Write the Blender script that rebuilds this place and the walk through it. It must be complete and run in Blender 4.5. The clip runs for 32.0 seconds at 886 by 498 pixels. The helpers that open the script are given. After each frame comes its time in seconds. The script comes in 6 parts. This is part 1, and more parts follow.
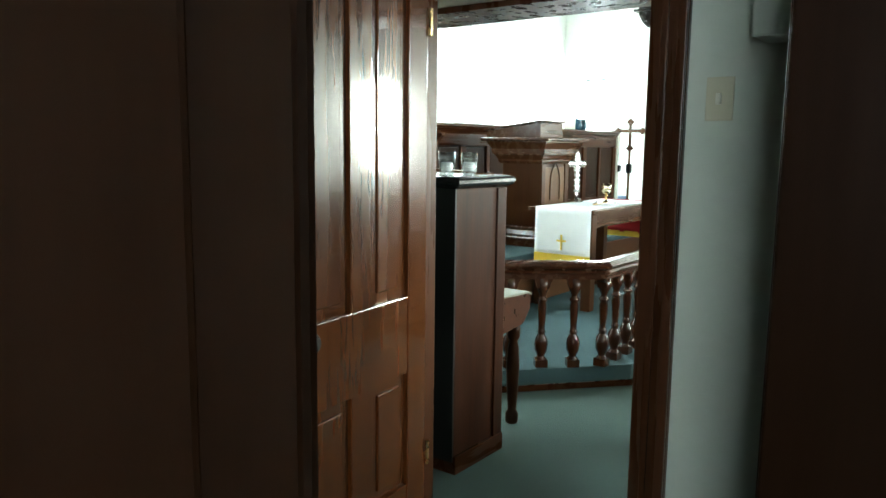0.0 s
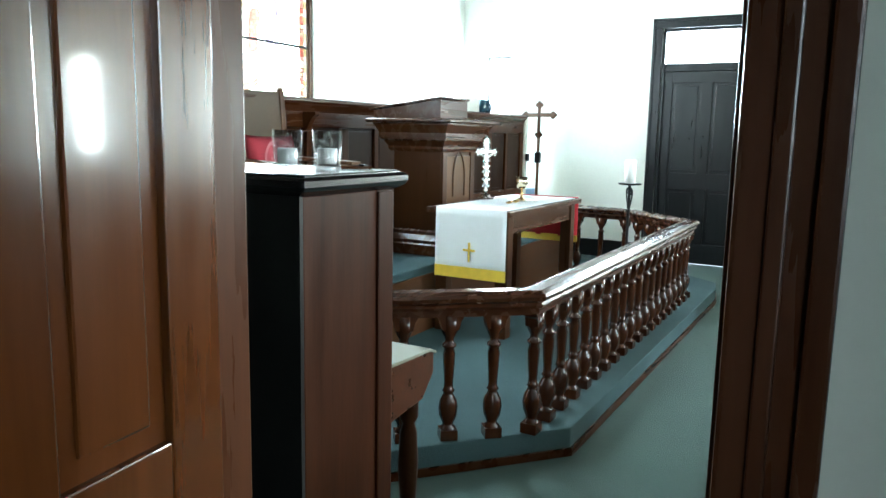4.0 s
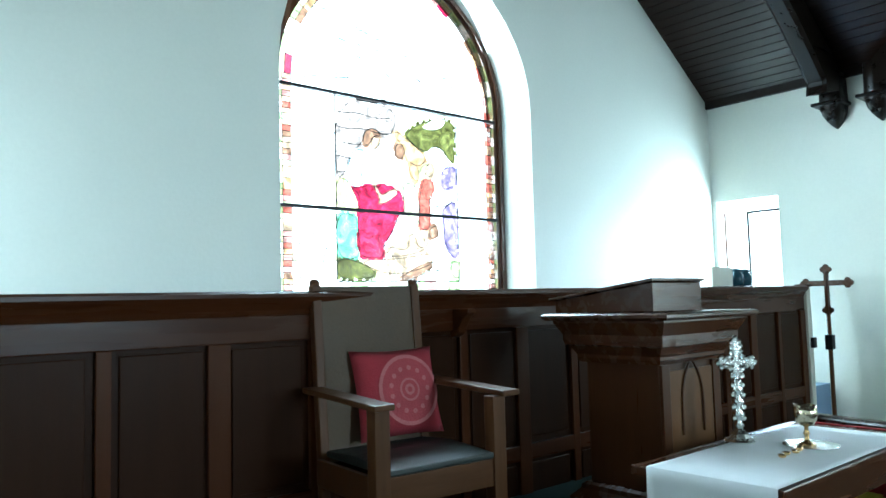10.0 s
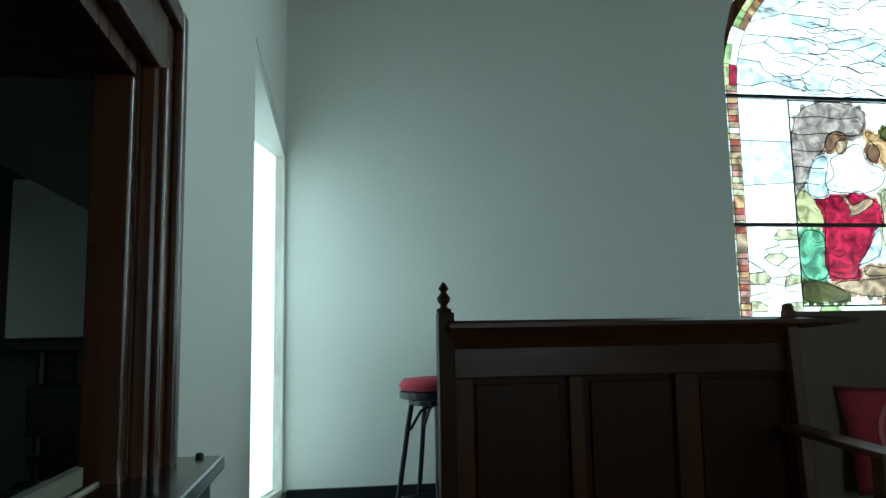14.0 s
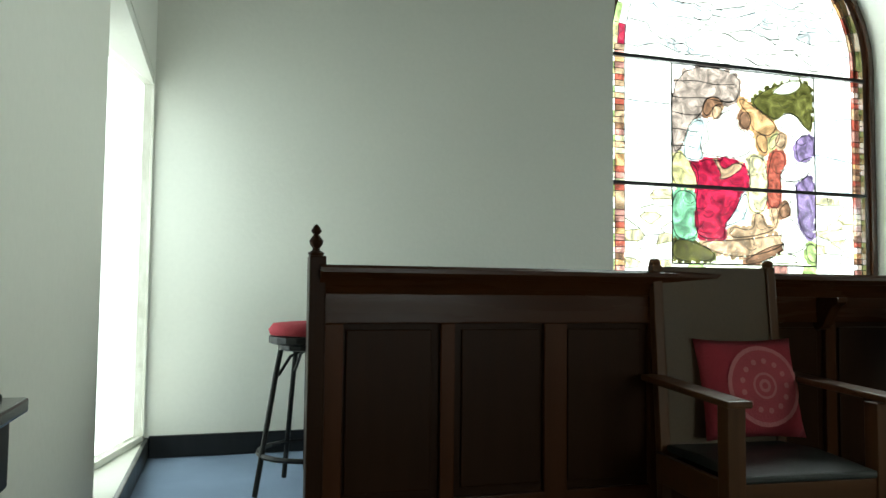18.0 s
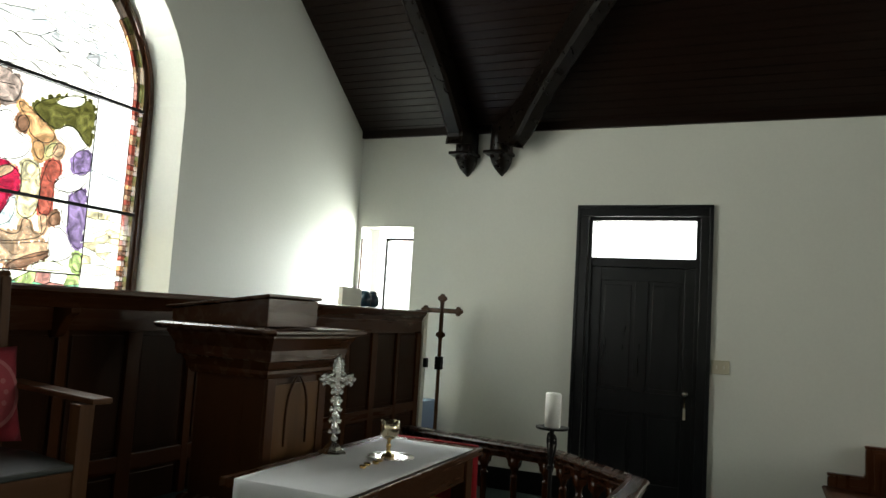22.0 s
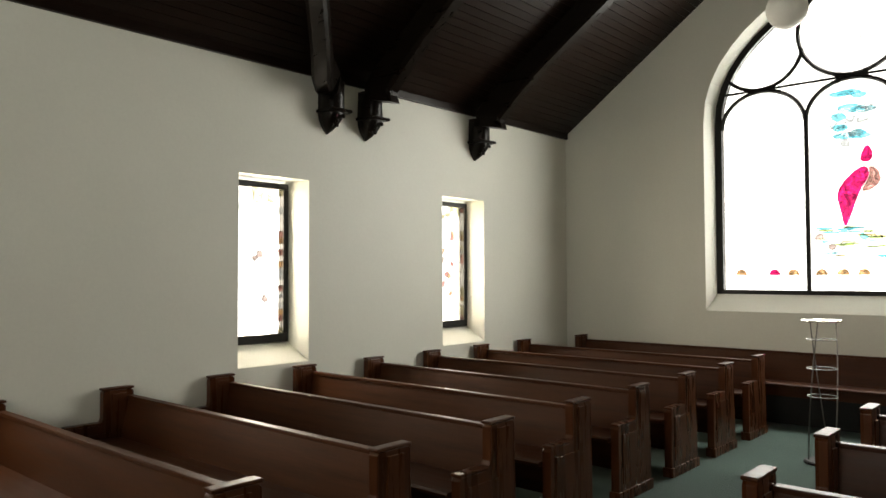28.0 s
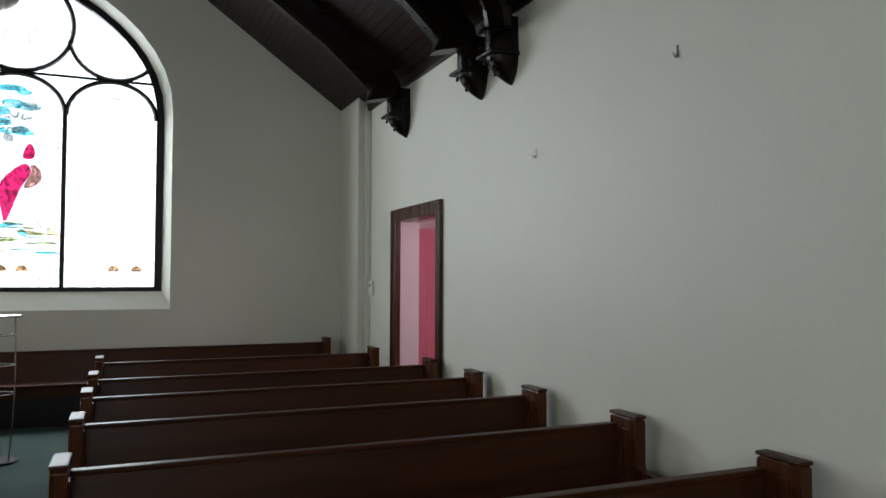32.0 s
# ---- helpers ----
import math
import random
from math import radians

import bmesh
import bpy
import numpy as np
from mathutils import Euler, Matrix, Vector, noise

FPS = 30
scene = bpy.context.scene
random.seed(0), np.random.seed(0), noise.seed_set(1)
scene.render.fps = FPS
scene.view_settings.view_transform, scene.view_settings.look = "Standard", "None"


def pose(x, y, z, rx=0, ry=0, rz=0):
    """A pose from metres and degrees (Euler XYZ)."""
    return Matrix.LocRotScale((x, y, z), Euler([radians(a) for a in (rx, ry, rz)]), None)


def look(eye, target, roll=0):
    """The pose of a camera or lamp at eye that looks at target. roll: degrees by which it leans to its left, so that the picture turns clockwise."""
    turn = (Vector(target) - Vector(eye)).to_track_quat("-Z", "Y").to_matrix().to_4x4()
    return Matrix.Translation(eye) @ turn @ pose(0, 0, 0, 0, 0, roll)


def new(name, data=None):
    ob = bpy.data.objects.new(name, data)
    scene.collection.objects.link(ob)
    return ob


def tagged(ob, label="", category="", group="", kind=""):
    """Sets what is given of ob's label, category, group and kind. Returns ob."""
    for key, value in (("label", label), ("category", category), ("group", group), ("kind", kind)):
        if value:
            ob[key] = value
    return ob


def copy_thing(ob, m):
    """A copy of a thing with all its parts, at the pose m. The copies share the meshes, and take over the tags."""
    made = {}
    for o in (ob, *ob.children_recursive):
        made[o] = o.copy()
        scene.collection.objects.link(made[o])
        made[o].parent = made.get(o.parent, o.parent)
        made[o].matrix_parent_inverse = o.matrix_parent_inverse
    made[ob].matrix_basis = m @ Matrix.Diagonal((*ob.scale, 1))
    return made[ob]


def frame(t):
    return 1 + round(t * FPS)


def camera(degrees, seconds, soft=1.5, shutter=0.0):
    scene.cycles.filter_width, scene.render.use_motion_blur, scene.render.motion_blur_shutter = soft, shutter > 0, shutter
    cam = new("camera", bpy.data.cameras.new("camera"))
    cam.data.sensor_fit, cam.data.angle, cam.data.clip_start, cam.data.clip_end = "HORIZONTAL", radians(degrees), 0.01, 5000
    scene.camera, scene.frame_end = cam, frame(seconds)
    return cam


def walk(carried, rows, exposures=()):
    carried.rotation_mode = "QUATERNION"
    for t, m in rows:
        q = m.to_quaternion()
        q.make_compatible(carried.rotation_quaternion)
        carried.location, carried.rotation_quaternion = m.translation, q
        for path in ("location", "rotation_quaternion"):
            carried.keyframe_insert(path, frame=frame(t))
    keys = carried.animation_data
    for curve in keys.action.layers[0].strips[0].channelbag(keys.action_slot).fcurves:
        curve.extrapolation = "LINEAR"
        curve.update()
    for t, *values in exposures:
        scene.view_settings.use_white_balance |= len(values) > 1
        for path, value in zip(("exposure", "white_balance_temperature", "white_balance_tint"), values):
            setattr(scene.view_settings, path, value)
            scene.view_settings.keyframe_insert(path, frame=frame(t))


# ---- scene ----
cam = camera(61.7, 32.0)
EXPOSURES = [(0, 1.55, 5900, -7), (1, 1.32, 5850, -7), (2.5, 1.3, 5750, -6), (4, 1.35, 5500, -4), (6, 1.0, 5200, -8), (8, 0.85, 5150, -9), (9, 0.53, 5050, -10), (10, 0.08, 4950, -11), (11, -0.82, 4750, -13), (12, -1.55, 4800, -14), (13, -1.85, 4850, -14), (14.5, -1.65, 5400, -17),
             (17, -1.02, 6050, -14), (18, -1.1, 6300, -7), (20, -1.25, 6650, 2), (22, -1.32, 6750, 3), (23, -0.98, 6750, 4), (25, -0.72, 7000, 8), (28, -0.95, 7300, 9), (30, -1.45, 6900, 11), (32, -1.55, 6100, 7)]
PATH = [
    (0, (-6.112, -5.147, 1.398), (-4.531, -3.952, 1.124), 0.7),
    (1, (-5.901, -4.948, 1.369), (-4.126, -4.059, 1.123), 2.9),
    (1.5, (-5.777, -4.923, 1.365), (-4.006, -4.028, 1.113), 2.8),
    (2, (-5.618, -4.87, 1.338), (-3.864, -3.948, 1.069), 3.4),
    (2.5, (-5.425, -4.755, 1.337), (-3.686, -3.811, 1.048), 2.6),
    (4.5, (-4.812, -4.374, 1.374), (-3.078, -3.424, 1.074), 0.7),
    (5, (-4.62, -4.294, 1.363), (-2.868, -3.372, 1.079), 0.4),
    (5.5, (-4.427, -4.223, 1.388), (-2.652, -3.351, 1.09), 0.9),
    (6, (-4.219, -4.104, 1.39), (-2.401, -3.329, 1.078), 0.5),
    (6.5, (-4.108, -4.045, 1.384), (-2.253, -3.375, 1.054), 0.4),
    (7, (-3.989, -4.039, 1.411), (-2.102, -3.485, 1.048), 1.1),
    (7.5, (-3.814, -4.019, 1.394), (-1.927, -3.448, 1.058), 0.6),
    (8, (-3.683, -3.975, 1.422), (-1.835, -3.257, 1.158), 0.4),
    (8.5, (-3.522, -3.902, 1.474), (-1.798, -2.909, 1.275), -0.4),
    (9, (-3.441, -3.824, 1.516), (-1.861, -2.601, 1.408), -1.2),
    (9.5, (-3.358, -3.78, 1.522), (-1.925, -2.385, 1.539), -1.3),
    (10, (-3.312, -3.796, 1.548), (-2.01, -2.285, 1.692), -1.5),
    (10.5, (-3.29, -3.762, 1.57), (-2.094, -2.178, 1.821), -1.6),
    (11, (-3.31, -3.741, 1.563), (-2.224, -2.097, 1.903), -1.3),
    (11.5, (-3.298, -3.722, 1.578), (-2.322, -2.018, 1.959), -1.1),
    (12, (-3.294, -3.685, 1.576), (-2.426, -1.928, 1.977), -1.2),
    (12.5, (-3.302, -3.646, 1.588), (-2.552, -1.832, 1.969), -0.8),
    (13, (-3.33, -3.646, 1.554), (-2.721, -1.774, 1.907), -0.8),
    (13.5, (-3.364, -3.657, 1.547), (-2.912, -1.731, 1.839), -0.7),
    (14, (-3.372, -3.665, 1.544), (-3.086, -1.701, 1.788), -1),
    (14.5, (-3.374, -3.676, 1.546), (-3.256, -1.689, 1.742), -1.2),
    (16.5, (-3.42, -3.573, 1.555), (-3.698, -1.593, 1.625), 0),
    (17, (-3.408, -3.561, 1.554), (-3.336, -1.564, 1.646), -0.4),
    (17.5, (-3.351, -3.574, 1.541), (-3.211, -1.58, 1.611), -0),
    (18, (-3.293, -3.613, 1.529), (-2.729, -1.697, 1.639), 0.6),
    (18.5, (-3.267, -3.677, 1.532), (-2.467, -1.849, 1.664), 1.2),
    (19, (-3.284, -3.725, 1.553), (-2.279, -2.002, 1.7), 2),
    (19.5, (-3.276, -3.742, 1.57), (-2.093, -2.138, 1.735), 2.1),
    (20, (-3.199, -3.715, 1.572), (-1.861, -2.24, 1.759), 2.2),
    (20.5, (-3.156, -3.723, 1.581), (-1.672, -2.396, 1.776), 2.3),
    (21, (-3.135, -3.738, 1.584), (-1.514, -2.582, 1.779), 2.6),
    (21.5, (-3.175, -3.814, 1.577), (-1.438, -2.841, 1.767), 3.2),
    (22, (-3.265, -3.979, 1.582), (-1.442, -3.176, 1.76), 3.5),
    (22.5, (-3.323, -4.063, 1.57), (-1.429, -3.446, 1.745), 3.8),
    (23, (-3.274, -4.04, 1.565), (-1.322, -3.636, 1.728), 3.9),
    (23.5, (-3.258, -4.042, 1.538), (-1.273, -3.849, 1.69), 3.1),
    (24, (-3.121, -4.043, 1.528), (-1.126, -4.066, 1.672), 3.3),
    (24.5, (-2.99, -4.041, 1.523), (-1.007, -4.267, 1.647), 2.7),
    (25, (-2.86, -4.038, 1.519), (-0.909, -4.465, 1.62), 2.1),
    (25.5, (-2.69, -4.035, 1.522), (-0.799, -4.681, 1.595), 0.7),
    (27.5, (-2.06, -4.02, 1.562), (-0.564, -5.344, 1.654), 0.2),
    (28, (-1.883, -4.018, 1.574), (-0.562, -5.518, 1.643), -0.2),
    (28.5, (-1.673, -4.067, 1.561), (-0.557, -5.726, 1.605), -0.7),
    (29, (-1.482, -4.046, 1.523), (-0.628, -5.854, 1.562), -0.4),
    (29.5, (-1.389, -4.051, 1.524), (-0.823, -5.969, 1.562), -0.4),
    (30, (-1.315, -4.086, 1.52), (-1.073, -6.071, 1.565), -0.2),
    (30.5, (-1.317, -4.048, 1.538), (-1.407, -6.045, 1.583), 0.4),
    (31, (-1.259, -3.98, 1.545), (-1.667, -5.937, 1.604), -0.1),
    (31.5, (-1.17, -3.87, 1.525), (-1.845, -5.751, 1.594), 0.0),
    (32, (-1.11, -3.8, 1.51), (-1.887, -5.641, 1.585), 0.2),
]
walk(cam, [(t, look(eye, target, roll)) for t, eye, target, roll in PATH], EXPOSURES)

# ---- world, daylight and exposure ----
world = bpy.data.worlds.new("world")
scene.world = world
world.use_nodes = True
_wn = world.node_tree.nodes
_sky = _wn.new("ShaderNodeTexSky")
_sky.sky_type, _sky.sun_disc = "NISHITA", False
_sky.sun_elevation, _sky.sun_rotation = radians(50), radians(60)
world.node_tree.links.new(_sky.outputs[0], _wn["Background"].inputs[0])
_wn["Background"].inputs[1].default_value = 0.10

SKY = (0.93, 0.97, 1.0)


def sky_lamp(name, at, to, width, height, watts, color=SKY):
    """A bright area lamp: overcast sky just outside a window, or added fill."""
    data = bpy.data.lights.new(name, "AREA")
    data.shape, data.size, data.size_y, data.energy, data.color = "RECTANGLE", width, height, watts, color
    ob = new(name, data)
    ob.matrix_world = look(at, to)
    return ob


sun = new("sun", bpy.data.lights.new("sun", "SUN"))
sun.data.energy, sun.data.angle, sun.data.color = 2.0, radians(0.6), (1.0, 0.95, 0.88)
sun.matrix_world = look((20, 8, 28), (0, 0, 0))

XE, XF, YA, YB, EAVE, RX, RZ = -3.62, 3.50, 0.0, -12.66, 3.45, -0.06, 6.0
WT = 0.40  # wall thickness

LIGHT = 3.2
sky_lamp("sky_altar_window", (-0.25, 0.29, 2.6), (-0.25, -3, 2.2), 1.8, 2.5, 150 * LIGHT)
sky_lamp("sky_back_window", (0.0, YB - 0.30, 2.9), (0, -5, 2.2), 2.6, 3.1, 190 * LIGHT)
for _y in (-5.22, -7.91, -10.49):
    sky_lamp("sky_side_window", (XF + 0.31, _y, 1.70), (0, _y, 1.3), 0.50, 1.3, 32 * LIGHT, (1.0, 0.93, 0.83))
sky_lamp("sky_corner_window", (XF + 0.24, -0.40, 1.7), (2.6, -0.2, 1.6), 0.42, 1.35, 60 * LIGHT)
sky_lamp("sky_transom", (XF + 0.38, -2.95, 2.38), (0, -2.95, 1.8), 0.9, 0.4, 14 * LIGHT)
# Rosy fill lamp added inside the rear room, whose walls have no window.
sky_lamp("fill_rear_room", (-4.65, -9.42, 1.5), (-4.3, -11.7, 1.2), 0.9, 1.5, 16 * LIGHT, (1.0, 0.66, 0.74))

sky_lamp("sky_vestry_window", (-7.05, -7.70, 1.85), (-6.0, -4.0, 1.2), 1.1, 1.3, 5 * LIGHT)
# Fill for the vestry's door wall, shining in through an added west window.
sky_lamp("fill_vestry_west", (-8.28, -6.3, 1.85), (-4.0, -5.4, 1.3), 1.0, 1.2, 2 * LIGHT)
sky_lamp("sky_organ_window", (XE - 0.105, -0.47, 1.62), (0.0, -0.62, 1.20), 0.7, 1.45, 4.6 * LIGHT, (0.80, 0.90, 1.0))

# ---- materials ----


def shader(name, base, rough=0.6, metal=0.0, vary=0.12, scale=6.0, bump=0.05, fine=60.0, spec=0.5, tint=None, stretch=(1, 1, 1), coat=0.0, rand=0.0):
    """A procedural surface: coarse stains and fine grain in colour, fine relief."""
    m = bpy.data.materials.new(name)
    m.use_nodes = True
    nt = m.node_tree
    n, lk = nt.nodes, nt.links
    b = n["Principled BSDF"]
    b.inputs["Roughness"].default_value, b.inputs["Metallic"].default_value = rough, metal
    b.inputs["Specular IOR Level"].default_value = spec
    b.inputs["Coat Weight"].default_value = coat
    b.inputs["Coat Roughness"].default_value = 0.25
    tc = n.new("ShaderNodeTexCoord")
    mp = n.new("ShaderNodeMapping")
    mp.inputs["Scale"].default_value = stretch
    lk.new(tc.outputs["Object"], mp.inputs["Vector"])
    n1 = n.new("ShaderNodeTexNoise")
    n1.inputs["Scale"].default_value, n1.inputs["Detail"].default_value = scale, 5
    n2 = n.new("ShaderNodeTexNoise")
    n2.inputs["Scale"].default_value, n2.inputs["Detail"].default_value = fine, 4
    lk.new(mp.outputs[0], n1.inputs["Vector"])
    lk.new(mp.outputs[0], n2.inputs["Vector"])
    ramp = n.new("ShaderNodeMix")
    ramp.data_type = "RGBA"
    dark = tuple(c * (1 - 2.2 * vary) for c in base)
    lite = tint or tuple(min(1, c * (1 + 1.6 * vary)) for c in base)
    ramp.inputs[6].default_value, ramp.inputs[7].default_value = (*dark, 1), (*lite, 1)
    mul = n.new("ShaderNodeMath")
    mul.operation = "MULTIPLY_ADD"
    mul.inputs[1].default_value, mul.inputs[2].default_value = 0.35, -0.17
    lk.new(n2.outputs[0], mul.inputs[0])
    add = n.new("ShaderNodeMath")
    add.use_clamp = True
    lk.new(n1.outputs[0], add.inputs[0])
    lk.new(mul.outputs[0], add.inputs[1])
    fac = add
    if rand:
        info = n.new("ShaderNodeObjectInfo")
        r1 = n.new("ShaderNodeMath")
        r1.operation = "MULTIPLY_ADD"
        r1.inputs[1].default_value, r1.inputs[2].default_value = rand, -rand / 2
        lk.new(info.outputs["Random"], r1.inputs[0])
        fac = n.new("ShaderNodeMath")
        fac.use_clamp = True
        lk.new(add.outputs[0], fac.inputs[0])
        lk.new(r1.outputs[0], fac.inputs[1])
    lk.new(fac.outputs[0], ramp.inputs[0])
    lk.new(ramp.outputs[2], b.inputs["Base Color"])
    rr = n.new("ShaderNodeMath")
    rr.operation, rr.use_clamp = "MULTIPLY_ADD", True
    rr.inputs[1].default_value, rr.inputs[2].default_value = 0.25, rough - 0.12
    lk.new(n1.outputs[0], rr.inputs[0])
    lk.new(rr.outputs[0], b.inputs["Roughness"])
    if bump:
        bp = n.new("ShaderNodeBump")
        bp.inputs["Strength"].default_value, bp.inputs["Distance"].default_value = bump, 0.01
        lk.new(n2.outputs[0], bp.inputs["Height"])
        lk.new(bp.outputs[0], b.inputs["Normal"])
    return m


def wood(name, base, axis=0, rough=0.35, vary=0.28, coat=0.03, rand=0.25, spec=0.17):
    s = [14.0, 14.0, 14.0]
    s[axis] = 1.1
    return shader(name, base, rough, 0, vary, 1.4, 0.025, 7.0, spec, None, tuple(s), coat, rand)


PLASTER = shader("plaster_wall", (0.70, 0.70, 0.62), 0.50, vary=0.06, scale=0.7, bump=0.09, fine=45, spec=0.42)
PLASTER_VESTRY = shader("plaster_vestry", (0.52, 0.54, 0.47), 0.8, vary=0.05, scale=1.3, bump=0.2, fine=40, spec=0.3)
# Darkened plaster: the vestry's dimness is put into its base colour.
PLASTER_SHADED = shader("shaded_vestry_plaster", (0.050, 0.056, 0.042), 0.8, vary=0.1, scale=1.3, bump=0.2, fine=40, spec=0.2)
CARPET = shader("green_carpet", (0.082, 0.130, 0.112), 0.95, vary=0.17, scale=1.3, bump=0.8, fine=240, spec=0.1)
CARPET.node_tree.nodes["Principled BSDF"].inputs["Sheen Weight"].default_value = 0.10
CARPET_BLUE = shader("blue_grey_carpet", (0.066, 0.104, 0.108), 0.95, vary=0.16, scale=1.6, bump=0.8, fine=240, spec=0.1)
WOOD_PEW_X = wood("pew_wood_long", (0.056, 0.0180, 0.0062), 0, 0.42, spec=0.15, coat=0.02)
WOOD_PEW_Z = wood("pew_wood_upright", (0.068, 0.0220, 0.0076), 2, 0.28, spec=0.22, coat=0.06)
WOOD_RED_Z = wood("mahogany_upright", (0.023, 0.0088, 0.0034), 2, 0.38, vary=0.12, spec=0.07, coat=0.0)
WOOD_STILE = wood("mahogany_stile", (0.050, 0.0165, 0.0052), 2, 0.36, vary=0.14, spec=0.09, coat=0.01)
WOOD_RED_X = wood("mahogany_long", (0.044, 0.0140, 0.0044), 0, 0.28, vary=0.16, spec=0.12, coat=0.03)
WOOD_RED_Y = wood("mahogany_deep", (0.060, 0.018, 0.0065), 1, 0.30, spec=0.3)
WOOD_BROWN_Z = wood("walnut_upright", (0.052, 0.0200, 0.0070), 2, 0.32, vary=0.12, spec=0.16, coat=0.04)
WOOD_BROWN_X = wood("walnut_long", (0.050, 0.0185, 0.0066), 0, 0.26, vary=0.18, spec=0.2, coat=0.06)
WOOD_OAK_Z = wood("oak_upright", (0.082, 0.035, 0.0130), 2, 0.38, vary=0.20, spec=0.18)
WOOD_OAK_X = wood("oak_long", (0.078, 0.033, 0.0125), 0, 0.38, vary=0.20, spec=0.18)
WOOD_DOOR = wood("varnished_door", (0.084, 0.0245, 0.0052), 2, 0.2, vary=0.2, coat=0.7, spec=0.4)
WOOD_DOOR.node_tree.nodes["Principled BSDF"].inputs["Coat Roughness"].default_value = 0.07
WOOD_ORGAN = wood("organ_mahogany", (0.034, 0.0098, 0.0032), 2, 0.38, vary=0.40, spec=0.12, coat=0.0, rand=0.1)
WOOD_PULPIT = wood("golden_oak_panel", (0.110, 0.052, 0.0185), 2, 0.34, vary=0.10, spec=0.18, coat=0.04)
WOOD_RAIL = wood("polished_rail", (0.036, 0.0108, 0.0034), 0, 0.26, vary=0.2, spec=0.26, coat=0.06)
WOOD_BALUSTER = wood("polished_baluster", (0.034, 0.0100, 0.0031), 2, 0.22, vary=0.2, spec=0.26, coat=0.08)
# Blue carpet made paler: window light on that floor is in its colour.
CARPET_LIT = shader("lit_blue_carpet", (0.24, 0.31, 0.43), 0.9, vary=0.12, scale=2.5, bump=0.6, fine=240, spec=0.1)
WOOD_BLACK = wood("dark_door_wood", (0.0085, 0.0092, 0.0098), 2, 0.32, spec=0.28)
WOOD_CEIL = wood("ceiling_boards", (0.0118, 0.0053, 0.0030), 1, 0.34)
WOOD_TRUSS = wood("truss_timber", (0.0068, 0.0043, 0.0028), 0, 0.30, spec=0.17)
CASING = wood("casing_wood", (0.060, 0.0205, 0.0075), 2, 0.28, spec=0.3, coat=0.1)
LINEN = shader("white_linen", (0.82, 0.83, 0.84), 0.9, vary=0.03, scale=9, bump=0.3, fine=300, spec=0.2)
YELLOW = shader("yellow_fringe", (0.75, 0.52, 0.05), 0.8, vary=0.1, scale=20, bump=0.4, fine=200)
RED_CLOTH = shader("red_cloth", (0.48, 0.02, 0.03), 0.85, vary=0.1, scale=10, bump=0.3, fine=200)
RED_CUSHION = shader("red_cushion", (0.33, 0.030, 0.045), 0.9, vary=0.12, scale=10, bump=0.5, fine=150)
PINK_CLOTH = shader("pale_red_motif", (0.52, 0.17, 0.18), 0.9, vary=0.12, scale=10, bump=0.5, fine=150)
BLACK_IRON = shader("black_iron", (0.012, 0.012, 0.012), 0.45, metal=0.6, vary=0.2, scale=12, bump=0.1)
SILVER = shader("silver_metal", (0.75, 0.75, 0.72), 0.22, metal=1.0, vary=0.08, scale=12, bump=0.05)
PEWTER = shader("pewter", (0.22, 0.22, 0.21), 0.35, metal=1.0, vary=0.1, scale=12, bump=0.05)
BRASS = shader("gold_metal", (0.72, 0.50, 0.22), 0.25, metal=1.0, vary=0.1, scale=12, bump=0.05)
PALE_GOLD = shader("pale_gold", (0.80, 0.70, 0.50), 0.22, metal=1.0, vary=0.08, scale=12, bump=0.04)
WAX = shader("white_wax", (0.86, 0.85, 0.80), 0.5, vary=0.03, scale=6, bump=0.05)
CREAM = shader("cream_paint", (0.62, 0.60, 0.50), 0.55, vary=0.06, scale=4, bump=0.05)
IVORY = shader("ivory_plate", (0.50, 0.46, 0.33), 0.45, vary=0.04, scale=8, bump=0.02)
BLACK_PAINT = shader("black_paint", (0.009, 0.009, 0.008), 0.4, vary=0.2, scale=5, bump=0.05, spec=0.25)
WAX.node_tree.nodes["Principled BSDF"].inputs["Subsurface Weight"].default_value = 0.6
WAX.node_tree.nodes["Principled BSDF"].inputs["Subsurface Scale"].default_value = 0.03
WAX.node_tree.nodes["Principled BSDF"].inputs["Subsurface Radius"].default_value = (1.0, 1.0, 1.0)
LEAD = shader("lead_came", (0.02, 0.02, 0.02), 0.55, metal=0.4, vary=0.2, scale=20, bump=0.1)


